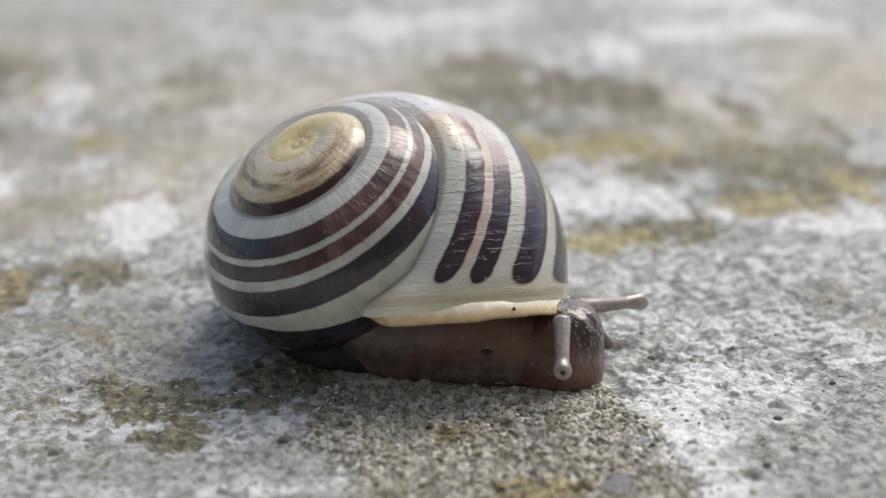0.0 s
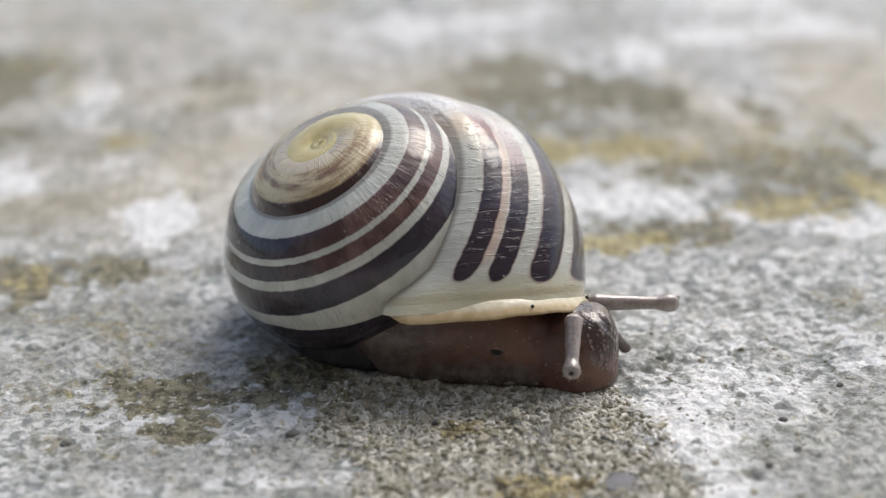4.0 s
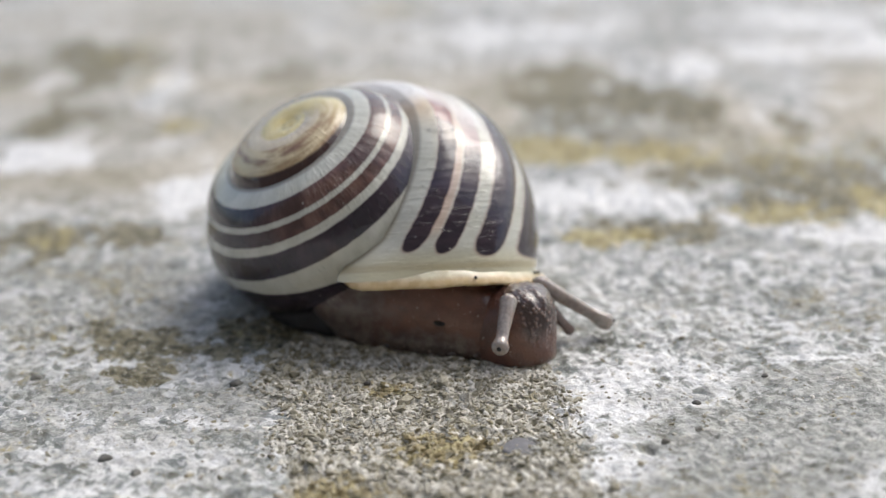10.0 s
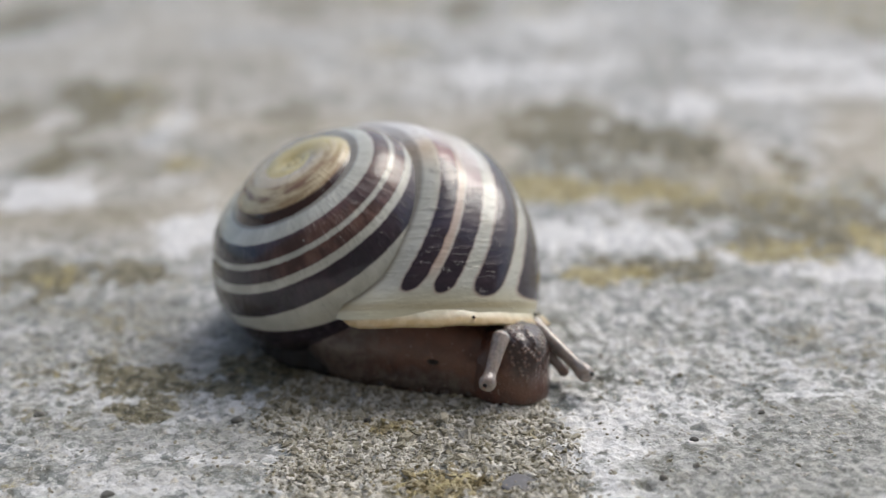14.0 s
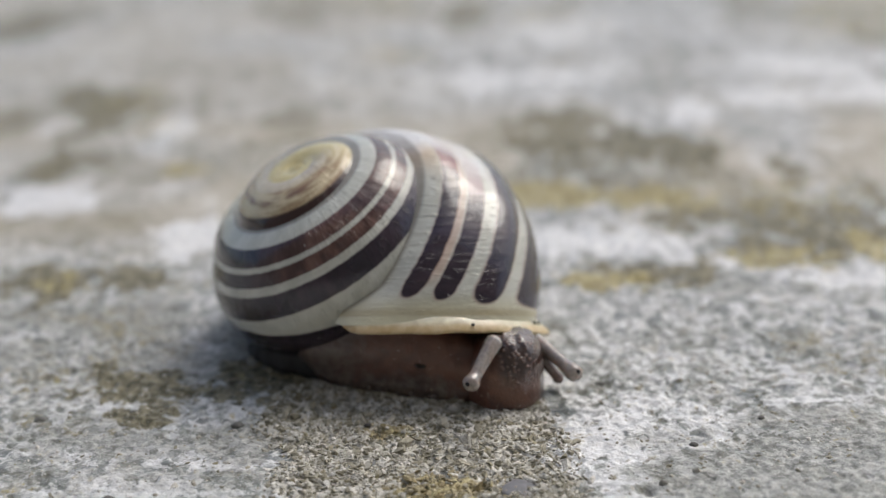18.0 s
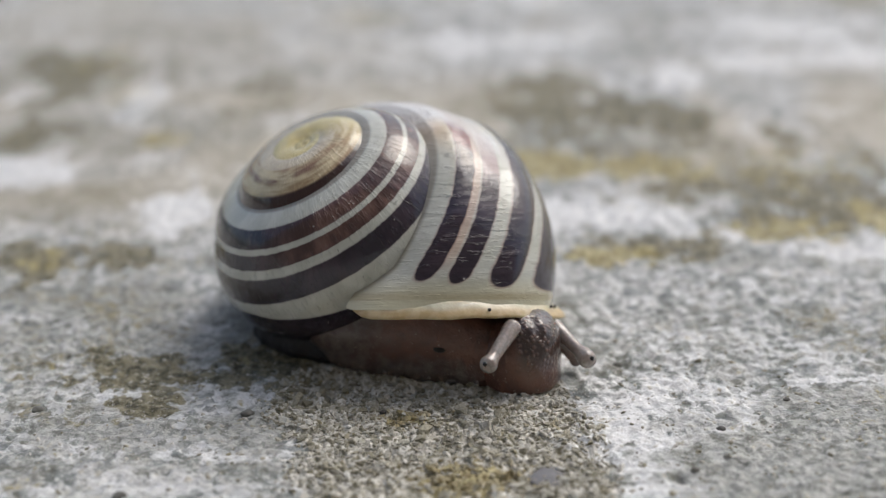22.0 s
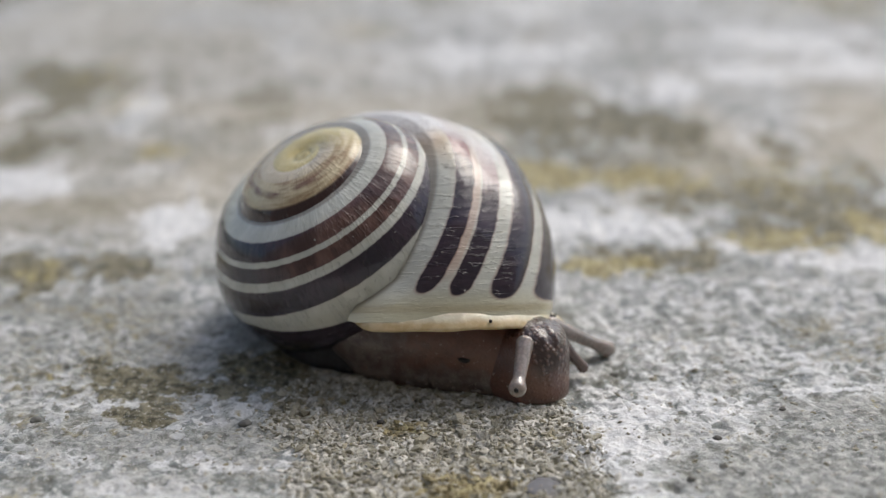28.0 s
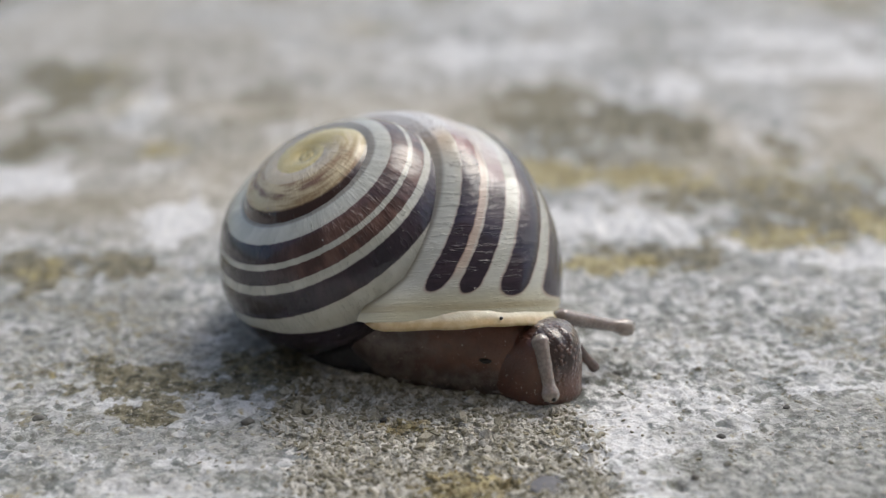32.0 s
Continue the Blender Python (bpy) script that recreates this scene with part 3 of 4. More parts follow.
def build_stone():
    xs, ys = spread(-2.7, 2.7, 0.0125, 60000, 1.09), spread(-1.2, 1.6, 0.0125, 60000, 1.06)
    x, y = np.meshgrid(xs, ys)
    z = relief(x, y)
    points = np.stack([x, y, z], -1).reshape(-1, 3) * CM
    n, m = x.shape
    a = (np.arange(n - 1)[:, None] * m + np.arange(m - 1)[None]).ravel()
    mesh = bpy.data.meshes.new("ground")
    mesh.vertices.add(len(points))
    mesh.vertices.foreach_set("co", points.ravel())
    mesh.loops.add(4 * len(a))
    mesh.loops.foreach_set("vertex_index", np.stack([a, a + 1, a + m + 1, a + m], 1).ravel())
    mesh.polygons.add(len(a))
    mesh.polygons.foreach_set("loop_start", np.arange(len(a)) * 4)
    mesh.polygons.foreach_set("use_smooth", np.ones(len(a), bool))
    mesh.update(calc_edges=True)
    mesh.materials.append(STONE)
    wander = lambda size, seed: step((rough_sum(x, y, size, 4, seed) - 0.56) / 0.12)
    far, close = step((np.hypot(x, y) - 9) / 3), step((2.4 - np.hypot(x, y)) / 1.0)
    one = np.ones_like(x)
    white = np.maximum(patches(x, y, WHITE, 1.8), np.maximum(np.maximum(0.5 * far, 0.3), 0.35 * close) * wander(1.6, 3))
    ochre = np.maximum(patches(x, y, OCHRE, 1.4), 0.5 * far * wander(2.6, 13))
    brown = np.maximum(patches(x, y, BROWN, 2.1), np.maximum(np.maximum(0.6 * far, 0.42), 0.5 * close) * wander(1.3, 33))
    tan, dark = gravel_in(x, y), patches(x, y, DARK, 1.2)
    film = step((y - 2.9) / 0.8) * step((7.6 - y) / 1.5) * step((rough_sum(x, y, 1.5, 4, 71) - 0.36) / 0.2)
    film = np.maximum(film, 0.5 * step((0.4 - x) / 1.5) * step((y - 2.4) / 0.8) * step((40 - np.hypot(x, y)) / 15) * step((rough_sum(x, y, 1.2, 4, 75) - 0.30) / 0.2))
    for name, parts in (("growth", (white, ochre, brown, one)), ("wear_and_shade", (tan, dark, film, one))):
        layer = mesh.color_attributes.new(name, "FLOAT_COLOR", "POINT")
        layer.data.foreach_set("color", np.stack(parts, -1).ravel().astype(np.float32))
    slab = new("ground", mesh)
    tagged(slab, "weathered grey stone slab with white, ochre and brown lichen", "ground", kind="structure")
    return slab


ground = build_stone()


def build_sky_blocker():
    """An unseen low slab behind the camera, added to block sky light from the front."""
    bm = bmesh.new()
    bmesh.ops.create_cube(bm, size=1, matrix=Matrix.Translation((0, -0.185, 0.24)) @ Matrix.Diagonal((1.6, 0.09, 0.52, 1)))
    bmesh.ops.bevel(bm, geom=list(bm.edges), offset=0.004, segments=2, affect="EDGES")
    mesh = bpy.data.meshes.new("sky_blocker")
    bm.to_mesh(mesh)
    bm.free()
    mesh.materials.append(plain_material("blocker_grey", rgb(120, 116, 110), 0.85, 4.0))
    tagged(new("sky_blocker", mesh), "unseen plain grey blocker, added to hold back sky light from the front", "wall", kind="structure")


build_sky_blocker()


def build_grit():
    """Loose flakes and grains bedded in the stone's surface."""
    rng = np.random.RandomState(3)
    bm = bmesh.new()
    bmesh.ops.create_icosphere(bm, subdivisions=1, radius=1)
    ball = np.array([v.co for v in bm.verts])
    tris = np.array([[v.index for v in f.verts] for f in bm.faces])
    bm.free()
    points, faces, count, tint = [], [], 0, []
    for low, high, number, big in (((-1.3, -1.2), (1.2, 0.75), 11000, 1.0), ((-2.4, -1.1), (2.5, 1.2), 1300, 0.7)):
        x, y = rng.uniform(low[0], high[0], number), rng.uniform(low[1], high[1], number)
        z = relief(x, y)
        bed = gravel_in(x, y)
        for k in range(number):
            nearest = -0.45 < x[k] < 0.75 and -0.95 < y[k] < 0.05
            if big == 1.0 and bed[k] < rng.uniform(0.4 if nearest else 0.05, 1.1 if nearest else 0.95):
                continue
            size = big * 0.0130 * rng.lognormal(0, 0.42)
            shape = ball * (1 + 0.28 * rng.randn(len(ball), 1)) * (size * rng.uniform(0.9, 1.6), size * rng.uniform(0.6, 1.0), size * rng.uniform(0.4, 0.8))
            turn = np.array(Euler((rng.uniform(-0.5, 0.5), rng.uniform(-0.5, 0.5), rng.uniform(0, 6.3))).to_matrix())
            points.append(shape @ turn.T + (x[k], y[k], z[k] - 0.1 * size))
            faces.append(tris + count)
            away = min(math.hypot((x[k] - a) / c, (y[k] - b) / d) for a, b, c, d, e in OCHRE[2:5])
            tint += [max(0.0, min(1.0, 1.6 - away + 0.5 * rng.randn()))] * len(ball)
            count += len(ball)
    points, faces = np.concatenate(points) * CM, np.concatenate(faces)
    mesh = sheet("stone_grit", points.tolist(), faces.tolist(), GRIT, smooth=False)
    paint(mesh, "ochre", np.array(tint))
    return tagged(new("stone_grit", mesh), "pale angular grit bedded in the weathered stone", "grit", kind="stuff")


build_grit()



def build_pebble(x, y, wide, long, tall, turn, label, colour):
    """A worn pebble sunk a little into the stone."""
    bm = bmesh.new()
    bmesh.ops.create_icosphere(bm, subdivisions=4, radius=1)
    for v in bm.verts:
        v.co *= 1 + 0.22 * noise.noise(v.co * 1.3 + Vector((x, y, 0)) * 5) + 0.07 * noise.noise(v.co * 5)
    bmesh.ops.transform(bm, matrix=Matrix.Diagonal((wide * CM, long * CM, tall * CM, 1)), verts=bm.verts)
    mesh = bpy.data.meshes.new("pebble")
    bm.to_mesh(mesh)
    bm.free()
    mesh.polygons.foreach_set("use_smooth", np.ones(len(mesh.polygons), bool))
    mesh.materials.append(plain_material("pebble_stone", colour, 0.6, 0.05))
    ob = tagged(new("pebble", mesh), label, "pebble")
    z = float(relief(np.array([x]), np.array([y]))[0])
    ob.matrix_world = Matrix.Translation((x * CM, y * CM, (z + 0.15 * tall) * CM)) @ Matrix.Rotation(turn, 4, "Z")
    return ob


build_pebble(1.068, 0.777, 0.034, 0.024, 0.024, 0.5, "small dark grey pebble bedded in pale stone", rgb(112, 112, 106))
build_pebble(0.55, -0.50, 0.11, 0.10, 0.022, 0.1, "dark slate grey pebble flush in brown gravel", rgb(122, 122, 126))
build_pebble(-0.36, 0.20, 0.021, 0.016, 0.015, 0.2, "tiny black pebble among ochre lichen", rgb(60, 58, 56))
build_pebble(-2.39, 0.30, 0.040, 0.030, 0.024, 0.8, "small dark grey crumb on pale stone", rgb(112, 112, 106))
build_pebble(-1.72, -0.63, 0.038, 0.028, 0.023, 0.4, "small dark crumb on white lichen", rgb(112, 112, 106))
build_pebble(-1.52, -0.77, 0.036, 0.027, 0.022, 1.6, "small dark crumb on white lichen", rgb(112, 112, 106))
build_pebble(1.56, -0.02, 0.026, 0.019, 0.016, 0.0, "small black crumb on grey stone", rgb(96, 94, 90))
build_pebble(1.34, -0.46, 0.030, 0.022, 0.018, 0.8, "small dark crumb beside white lichen", rgb(104, 101, 94))
build_pebble(-1.15, 0.22, 0.040, 0.030, 0.024, 0.0, "small grey crumb on blue-grey stone", rgb(112, 112, 106))
build_pebble(2.00, 0.28, 0.022, 0.017, 0.013, 0.4, "tiny dark crumb on grey stone", rgb(98, 96, 92))

# ---------------------------------------------------------------- the snail
SHELL_TURN = np.array([[0.4615, 0.7875, -0.4085], [-0.8864, 0.3908, -0.2481], [-0.0358, 0.4766, 0.8784]])
SHELL_AT = np.array([-1.0067, 1.3187, 1.4538])  # where the coil starts
SHELL_MID = np.array([-0.5204, 1.0788, 0.8569])
UNIT, WIDEN, DROP, TALL, DIP, REACH, LEAN = 1.5983, 1.6071, 1.6597, 1.0239, 0.1795, 0.6084, -0.6993
LIP_PLANE, LIP_LEVEL = np.array([-0.0506, 0.4176, 0.9072]), 0.7217


def whorl(turn, across):
    """A point of the shell in the snail's space; turn in radians up to the lip at about 0, across round the tube."""
    back = -turn / (2 * math.pi)
    size = UNIT * WIDEN**-back
    fall = DIP * UNIT * np.clip((turn + 1.8) / 1.8, 0, 1) ** 2
    a, b = 0.5 * size * np.cos(across), 0.5 * size * TALL * np.sin(across)
    r = 0.5 * size * REACH + a * math.cos(LEAN) - b * math.sin(LEAN)
    z = -0.5 * DROP * size - fall + a * math.sin(LEAN) + b * math.cos(LEAN)
    z = z - 0.085 * step((back - 1.6) / 1.2) - 0.055 * step((back - 2.7) / 0.9) - 0.064 * step((back - 3.1) / 1.8)  # a low, domed spire
    return np.stack([r * np.cos(-turn), r * np.sin(-turn), z], -1) @ SHELL_TURN.T + SHELL_AT


def lip_turns(across):
    """How far the whorl reaches at each place across before the plane of the lip cuts it."""
    turns, out = np.linspace(-2.0, 0.6, 1200), []
    for s in across:
        p = whorl(turns, np.full(1200, s))
        below = np.nonzero((p @ LIP_PLANE - LIP_LEVEL < 0) | (p[:, 2] < 0.03))[0]
        out.append(turns[below[0]] if len(below) else 0.42)
    out = np.minimum(np.array(out), 0.42)
    hidden = (across > 1.80) | (across < -1.6)
    k = np.where(across < 0, across + 2 * math.pi, across)
    out[hidden] = 0.42 - 2.42 * step((k[hidden] - 1.80) / 0.8)
    return out


ACROSS = np.linspace(-math.pi, math.pi, 160, endpoint=False)
LIP_END = lip_turns(ACROSS)


def build_shell(snail):
    steps = np.linspace(0, 1, 560)
    first = -6.2 * 2 * math.pi
    # even turns at first, gathered towards the lip at the end
    turn = first + steps[:, None] * (LIP_END[None] - first) * 1.0
    late = step((steps[:, None] - 0.7) / 0.3)
    turn = (first + steps[:, None] * (0.0 - first)) * (1 - late) + turn * late
    across = np.broadcast_to(ACROSS[None], turn.shape)
    points = whorl(turn, across)
    # shallow growth ridges
    out = points - points.mean(1, keepdims=True)
    out /= np.linalg.norm(out, axis=-1, keepdims=True) + 1e-9
    size = WIDEN ** (turn / (2 * math.pi))
    ridge = 0.0013 * np.sin(turn * 47) + 0.0018 * np.sin(turn * 19 + 1.0)
    shoulder = 0.030 * np.exp(-(((across - 1.66) / 0.24) ** 2)) - 0.012 * np.exp(-(((across - 1.30) / 0.2) ** 2))
    # the last whorl is fuller on its outer side
    late = step((turn / (2 * math.pi) + 0.5) / 0.2) * step(-turn / (2 * math.pi) / 0.1)
    full = 0.027 * np.exp(-(((across - 1.06) / 0.17) ** 2)) + 0.018 * np.exp(-(((across - 0.55) / 0.34) ** 2)) - 0.012 * np.exp(-(((across - 1.55) / 0.15) ** 2))
    points = points + out * (ridge * size**2 + shoulder * size * step((turn + 9.0) / 6.0) + full * late)[..., None]
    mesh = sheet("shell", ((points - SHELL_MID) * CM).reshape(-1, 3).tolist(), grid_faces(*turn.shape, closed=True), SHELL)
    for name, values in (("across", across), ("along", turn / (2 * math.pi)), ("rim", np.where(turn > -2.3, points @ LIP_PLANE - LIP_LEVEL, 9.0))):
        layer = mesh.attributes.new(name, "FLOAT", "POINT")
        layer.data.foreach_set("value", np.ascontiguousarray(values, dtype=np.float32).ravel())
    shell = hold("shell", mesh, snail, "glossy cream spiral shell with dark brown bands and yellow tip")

    # the turned-out rim
    ring = whorl(LIP_END, ACROSS)
    seen = np.nonzero((ACROSS > -1.6) & (ACROSS < 1.80))[0]
    ring = ring[seen]
    mid = ring.mean(0)
    outward = ring - mid
    outward -= np.outer(outward @ LIP_PLANE, LIP_PLANE)
    outward /= np.linalg.norm(outward, axis=1, keepdims=True)
    section = [(-0.034, 0.050), (-0.010, 0.040), (0.004, 0.028), (0.014, 0.014), (0.024, 0.000), (0.036, -0.020), (0.046, -0.044), (0.048, -0.058), (0.042, -0.064), (0.030, -0.058), (0.010, -0.036), (-0.020, -0.010), (-0.036, 0.020), (-0.040, 0.044)]
    wobble = 0.004 * np.sin(np.arange(len(seen)) * 0.31) + 0.003 * np.sin(np.arange(len(seen)) * 0.83)
    taper = step(np.minimum((1.80 - ACROSS[seen]) / 0.10, (ACROSS[seen] + 1.7) / 0.4))[:, None]
    flare = 1 + 1.1 * np.exp(-(((ACROSS[seen] - 0.35) / 0.38) ** 2))[:, None]  # the rim stands out furthest beyond the head
    rows = [ring + outward * a * np.where(a > 0, flare, 1.0) * taper + LIP_PLANE * taper * (b + wobble[:, None] * (b < 0.03)) for a, b in section]
    points = np.stack(rows, 1)
    faces = grid_faces(len(seen), len(section), closed=True)
    faces += [tuple(range(len(section))), tuple((len(seen) - 1) * len(section) + k for k in reversed(range(len(section))))]
    mesh = sheet("lip", ((points - SHELL_MID) * CM).reshape(-1, 3).tolist(), faces, LIP)
    layer = mesh.attributes.new("level", "FLOAT", "POINT")
    layer.data.foreach_set("value", np.tile(np.array([b for a, b in section], np.float32), len(seen)))
    hold("lip", mesh, shell, "thin pale amber shell lip")

    # specks of dirt on the lip
    for s, up in ((0.40, 0.012), (0.46, 0.010), (1.06, -0.012)):
        k = int(np.argmin(np.abs(ACROSS[seen] - s)))
        spot = ring[k] + outward[k] * 0.047 + LIP_PLANE * up - SHELL_MID
        bm = bmesh.new()
        bmesh.ops.create_icosphere(bm, subdivisions=2, radius=0.011 * CM, matrix=Matrix.Translation(Vector(spot) * CM))
        mesh = bpy.data.meshes.new("dirt_speck")
        bm.to_mesh(mesh)
        bm.free()
        mesh.materials.append(PORE)
        hold("dirt_speck", mesh, shell, "tiny black speck of dirt")

    # the mantle closes the opening
    loop = whorl(LIP_END, ACROSS)
    mid = loop.mean(0)
    rows = [mid + (loop - mid) * k + LIP_PLANE * 0.02 - LIP_PLANE * 0.10 * (1 - k * k) for k in (0.97, 0.85, 0.65, 0.4, 0.1)]
    points = np.stack(rows, 0)
    faces = grid_faces(len(rows), len(loop), closed=True) + [tuple((len(rows) - 1) * len(loop) + k for k in range(len(loop)))]
    hold("mantle", sheet("mantle", ((points - SHELL_MID) * CM).reshape(-1, 3).tolist(), faces, MANTLE), shell, "dark moist mantle skin")
    return shell


def loft(sections):
    """Rings of equal length joined in order and closed at both ends."""
    points = np.stack(sections, 0)
    n, m = points.shape[:2]
    faces = grid_faces(n, m, closed=True) + [tuple(reversed(range(m))), tuple((n - 1) * m + k for k in range(m))]
    return points.reshape(-1, 3), faces


def build_foot(snail):
    """The body from the tail to the neck; its origin lies on the stone below the shell."""
    keys = np.array([(-0.60, 1.055, 0.12, 0.10), (-0.54, 1.04, 0.20, 0.24), (-0.47, 1.02, 0.235, 0.35), (-0.35, 0.98, 0.255, 0.46),
                     (-0.05, 0.89, 0.265, 0.55), (0.2, 0.81, 0.255, 0.50), (0.42, 0.74, 0.225, 0.36), (0.55, 0.70, 0.18, 0.27), (0.62, 0.68, 0.08, 0.14)])
    u = np.linspace(0, len(keys) - 1, 120)
    cx, cy, wide, tall = (np.interp(u, range(len(keys)), keys[:, k]) for k in range(4))
    for _ in range(12):
        for c in (cx, cy, wide, tall):
            c[1:-1] = 0.25 * c[:-2] + 0.5 * c[1:-1] + 0.25 * c[2:]
    phi = np.linspace(0, 2 * math.pi, 96, endpoint=False)
    side = np.array([0.28, 0.96, 0.0])
    rings = []
    for k in range(len(u)):
        c, n = np.cos(phi), np.sin(phi)
        h = np.where(n > 0, np.abs(n) ** 0.8 * tall[k], 0.0)
        # a thin frill spreads where the foot meets the stone
        frill = 0.10 * np.exp(-((h / 0.035) ** 2)) * (1 + 0.25 * math.sin(k * 0.8) + 0.2 * math.sin(k * 2.1))
        belly = 0.05 * np.exp(-(((h - 0.26) / 0.12) ** 2))
        w = np.sign(c) * np.abs(c) ** 0.7 * wide[k] * (1 + frill + belly)
        ring = np.array([cx[k], cy[k], 0.0]) + np.outer(w, side)
        ring[:, 2] = h + 0.006
        ring[:, 0] -= 1.0 * h * (1 - float(step(np.array((cx[k] + 0.60) / 0.6))))  # the rear end leans back over the tail
        fold = rough_sum(ring[:, 0] * 2.2 + ring[:, 1], ring[:, 2] * 0.8 + 3, 0.11, 3, 40) - 0.5
        ring += np.outer(np.where(n > 0.1, fold * 0.022 * np.sign(c), 0.0), side)
        rings.append(ring)
    points, faces = loft(rings)
    mesh = sheet("foot", (points * CM).tolist(), faces, SKIN)
    grey = np.maximum(step((0.26 - points[:, 2]) / 0.24), step((0.05 - points[:, 0]) / 0.6) * 0.9)
    grey = grey * (1 - 0.7 * step((points[:, 0] - 0.15) / 0.25))
    paint(mesh, "hem", grey)
    # the neck is painted darker at its top for the shade under the lip
    paint(mesh, "crown", 0.95 * step((points[:, 2] - 0.36) / 0.12) * step((points[:, 0] + 0.0) / 0.3))
    foot = hold("foot", mesh, snail, "moist reddish brown snail body")
    # the paler rim of the sole along the stone
    rim = []
    for k in range(6, len(u) - 6):
        wave = 1.05 + 0.02 * math.sin(k * 0.6) + 0.012 * math.sin(k * 1.7)
        ring = []
        for a, b in ((0.9, 0.002), (wave, 0.002), (wave + 0.03, 0.010), (wave, 0.022), (0.98, 0.034), (-0.98, 0.034), (-wave, 0.022), (-wave - 0.03, 0.010), (-wave, 0.002), (-0.9, 0.002)):
            p = np.array([cx[k], cy[k], 0.0]) - side * a * wide[k]
            p[2] = b + 0.004
            ring.append(p)
        rim.append(np.array(ring))
    points, faces = loft(rim)
    hold("sole", sheet("sole", (points * CM).tolist(), faces, SOLE), foot, "greyish frill of the foot sole")
    # the tail lies drawn in under the shell, coloured dark for the shade there
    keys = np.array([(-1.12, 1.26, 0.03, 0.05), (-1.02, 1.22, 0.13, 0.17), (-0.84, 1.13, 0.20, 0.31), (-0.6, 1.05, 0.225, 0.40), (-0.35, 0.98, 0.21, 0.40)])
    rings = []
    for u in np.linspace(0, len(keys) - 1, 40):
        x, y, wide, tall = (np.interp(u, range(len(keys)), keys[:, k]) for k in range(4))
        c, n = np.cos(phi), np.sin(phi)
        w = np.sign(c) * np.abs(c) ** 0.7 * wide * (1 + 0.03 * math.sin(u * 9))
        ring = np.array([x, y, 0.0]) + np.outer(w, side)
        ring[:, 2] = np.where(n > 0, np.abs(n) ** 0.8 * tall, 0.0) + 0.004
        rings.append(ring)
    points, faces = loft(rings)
    hold("shaded_tail", sheet("shaded_tail", (points * CM).tolist(), faces, SHADED_TAIL), foot, "tail of the foot, coloured dark for the shade under the shell")
    # breathing pore
    bm = bmesh.new()
    bmesh.ops.create_icosphere(bm, subdivisions=3, radius=1, matrix=Matrix.Translation((0.08 * CM, 0.592 * CM, 0.215 * CM)) @ Matrix.Rotation(-0.28, 4, "Z") @ Matrix.Diagonal((0.042 * CM, 0.035 * CM, 0.020 * CM, 1)))
    mesh = bpy.data.meshes.new("breathing_pore")
    bm.to_mesh(mesh)
    bm.free()
    mesh.materials.append(PORE)
    hold("breathing_pore", mesh, foot, "small dark breathing pore")
    return foot


HEAD_AT = np.array([0.50, 0.66, 0.0])


def build_head(snail):
    rings = []
    phi = np.linspace(0, 2 * math.pi, 80, endpoint=False)
    for k in np.linspace(0.0, 1.0, 70):
        # from the neck, sunk in the body (0), to the muzzle (1)
        x = -0.34 + 0.63 * math.sin(k * math.pi / 2) ** 0.9
        front = math.sqrt(max(0.0, 1 - max(0.0, (x + 0.05) / 0.345) ** 2.3))
        neck = 0.62 + 0.38 * float(step(np.array((x + 0.34) / 0.36)))
        blunt = math.sqrt(max(0.0, 1 - max(0.0, (x + 0.05) / 0.345) ** 5))
        wide, tall = 0.255 * (0.4 * front + 0.6 * blunt) * neck + 0.001, 0.412 * (0.30 + 0.70 * blunt) * neck + 0.001
        c, n = np.cos(phi), np.sin(phi)
        ring = np.stack([np.full(80, x), np.sign(c) * np.abs(c) ** 0.75 * wide, np.where(n > 0, np.abs(n) ** 0.75 * tall, n * 0.050) + 0.014], -1)
        ring[:, 0] += 0.03 * (ring[:, 2] / 0.46) * front
        ring[:, 1] += 0.30 * max(0.0, -x)
        lump = rough_sum(ring[:, 1] * 1.0 + ring[:, 0] * 1.3 + 2, ring[:, 2] * 0.9 + ring[:, 0] * 0.5 + 5, 0.06, 2, 60) - 0.5
        warty = step((np.array(x) + 0.22) / 0.15)
        ring[:, 1] += np.where(n > 0.1, np.sign(c) * lump * 0.014, 0) * warty
        ring[:, 2] += np.where(n > 0.4, lump * 0.016, 0) * warty
        rings.append(ring)
    points, faces = loft(rings)
    mesh = sheet("head", (points * CM).tolist(), faces, SKIN)
    front = step((points[:, 0] + 0.02) / 0.16)
    paint(mesh, "crown", step((points[:, 2] - 0.27 + 0.25 * front) / 0.28) * step((points[:, 0] + 0.34) / 0.1))
    paint(mesh, "hem", 0.35 * step((0.10 - points[:, 2]) / 0.1))
    head = hold("head", mesh, snail, "warty brown snail head with blunt muzzle")
    feeler_mesh("lower_feeler", (0.21, 0.11, 0.27), (0.392, 0.12, 0.045), 0.046, 0.032, 0.036, head, "short grey lower feeler", HORN)
    return head


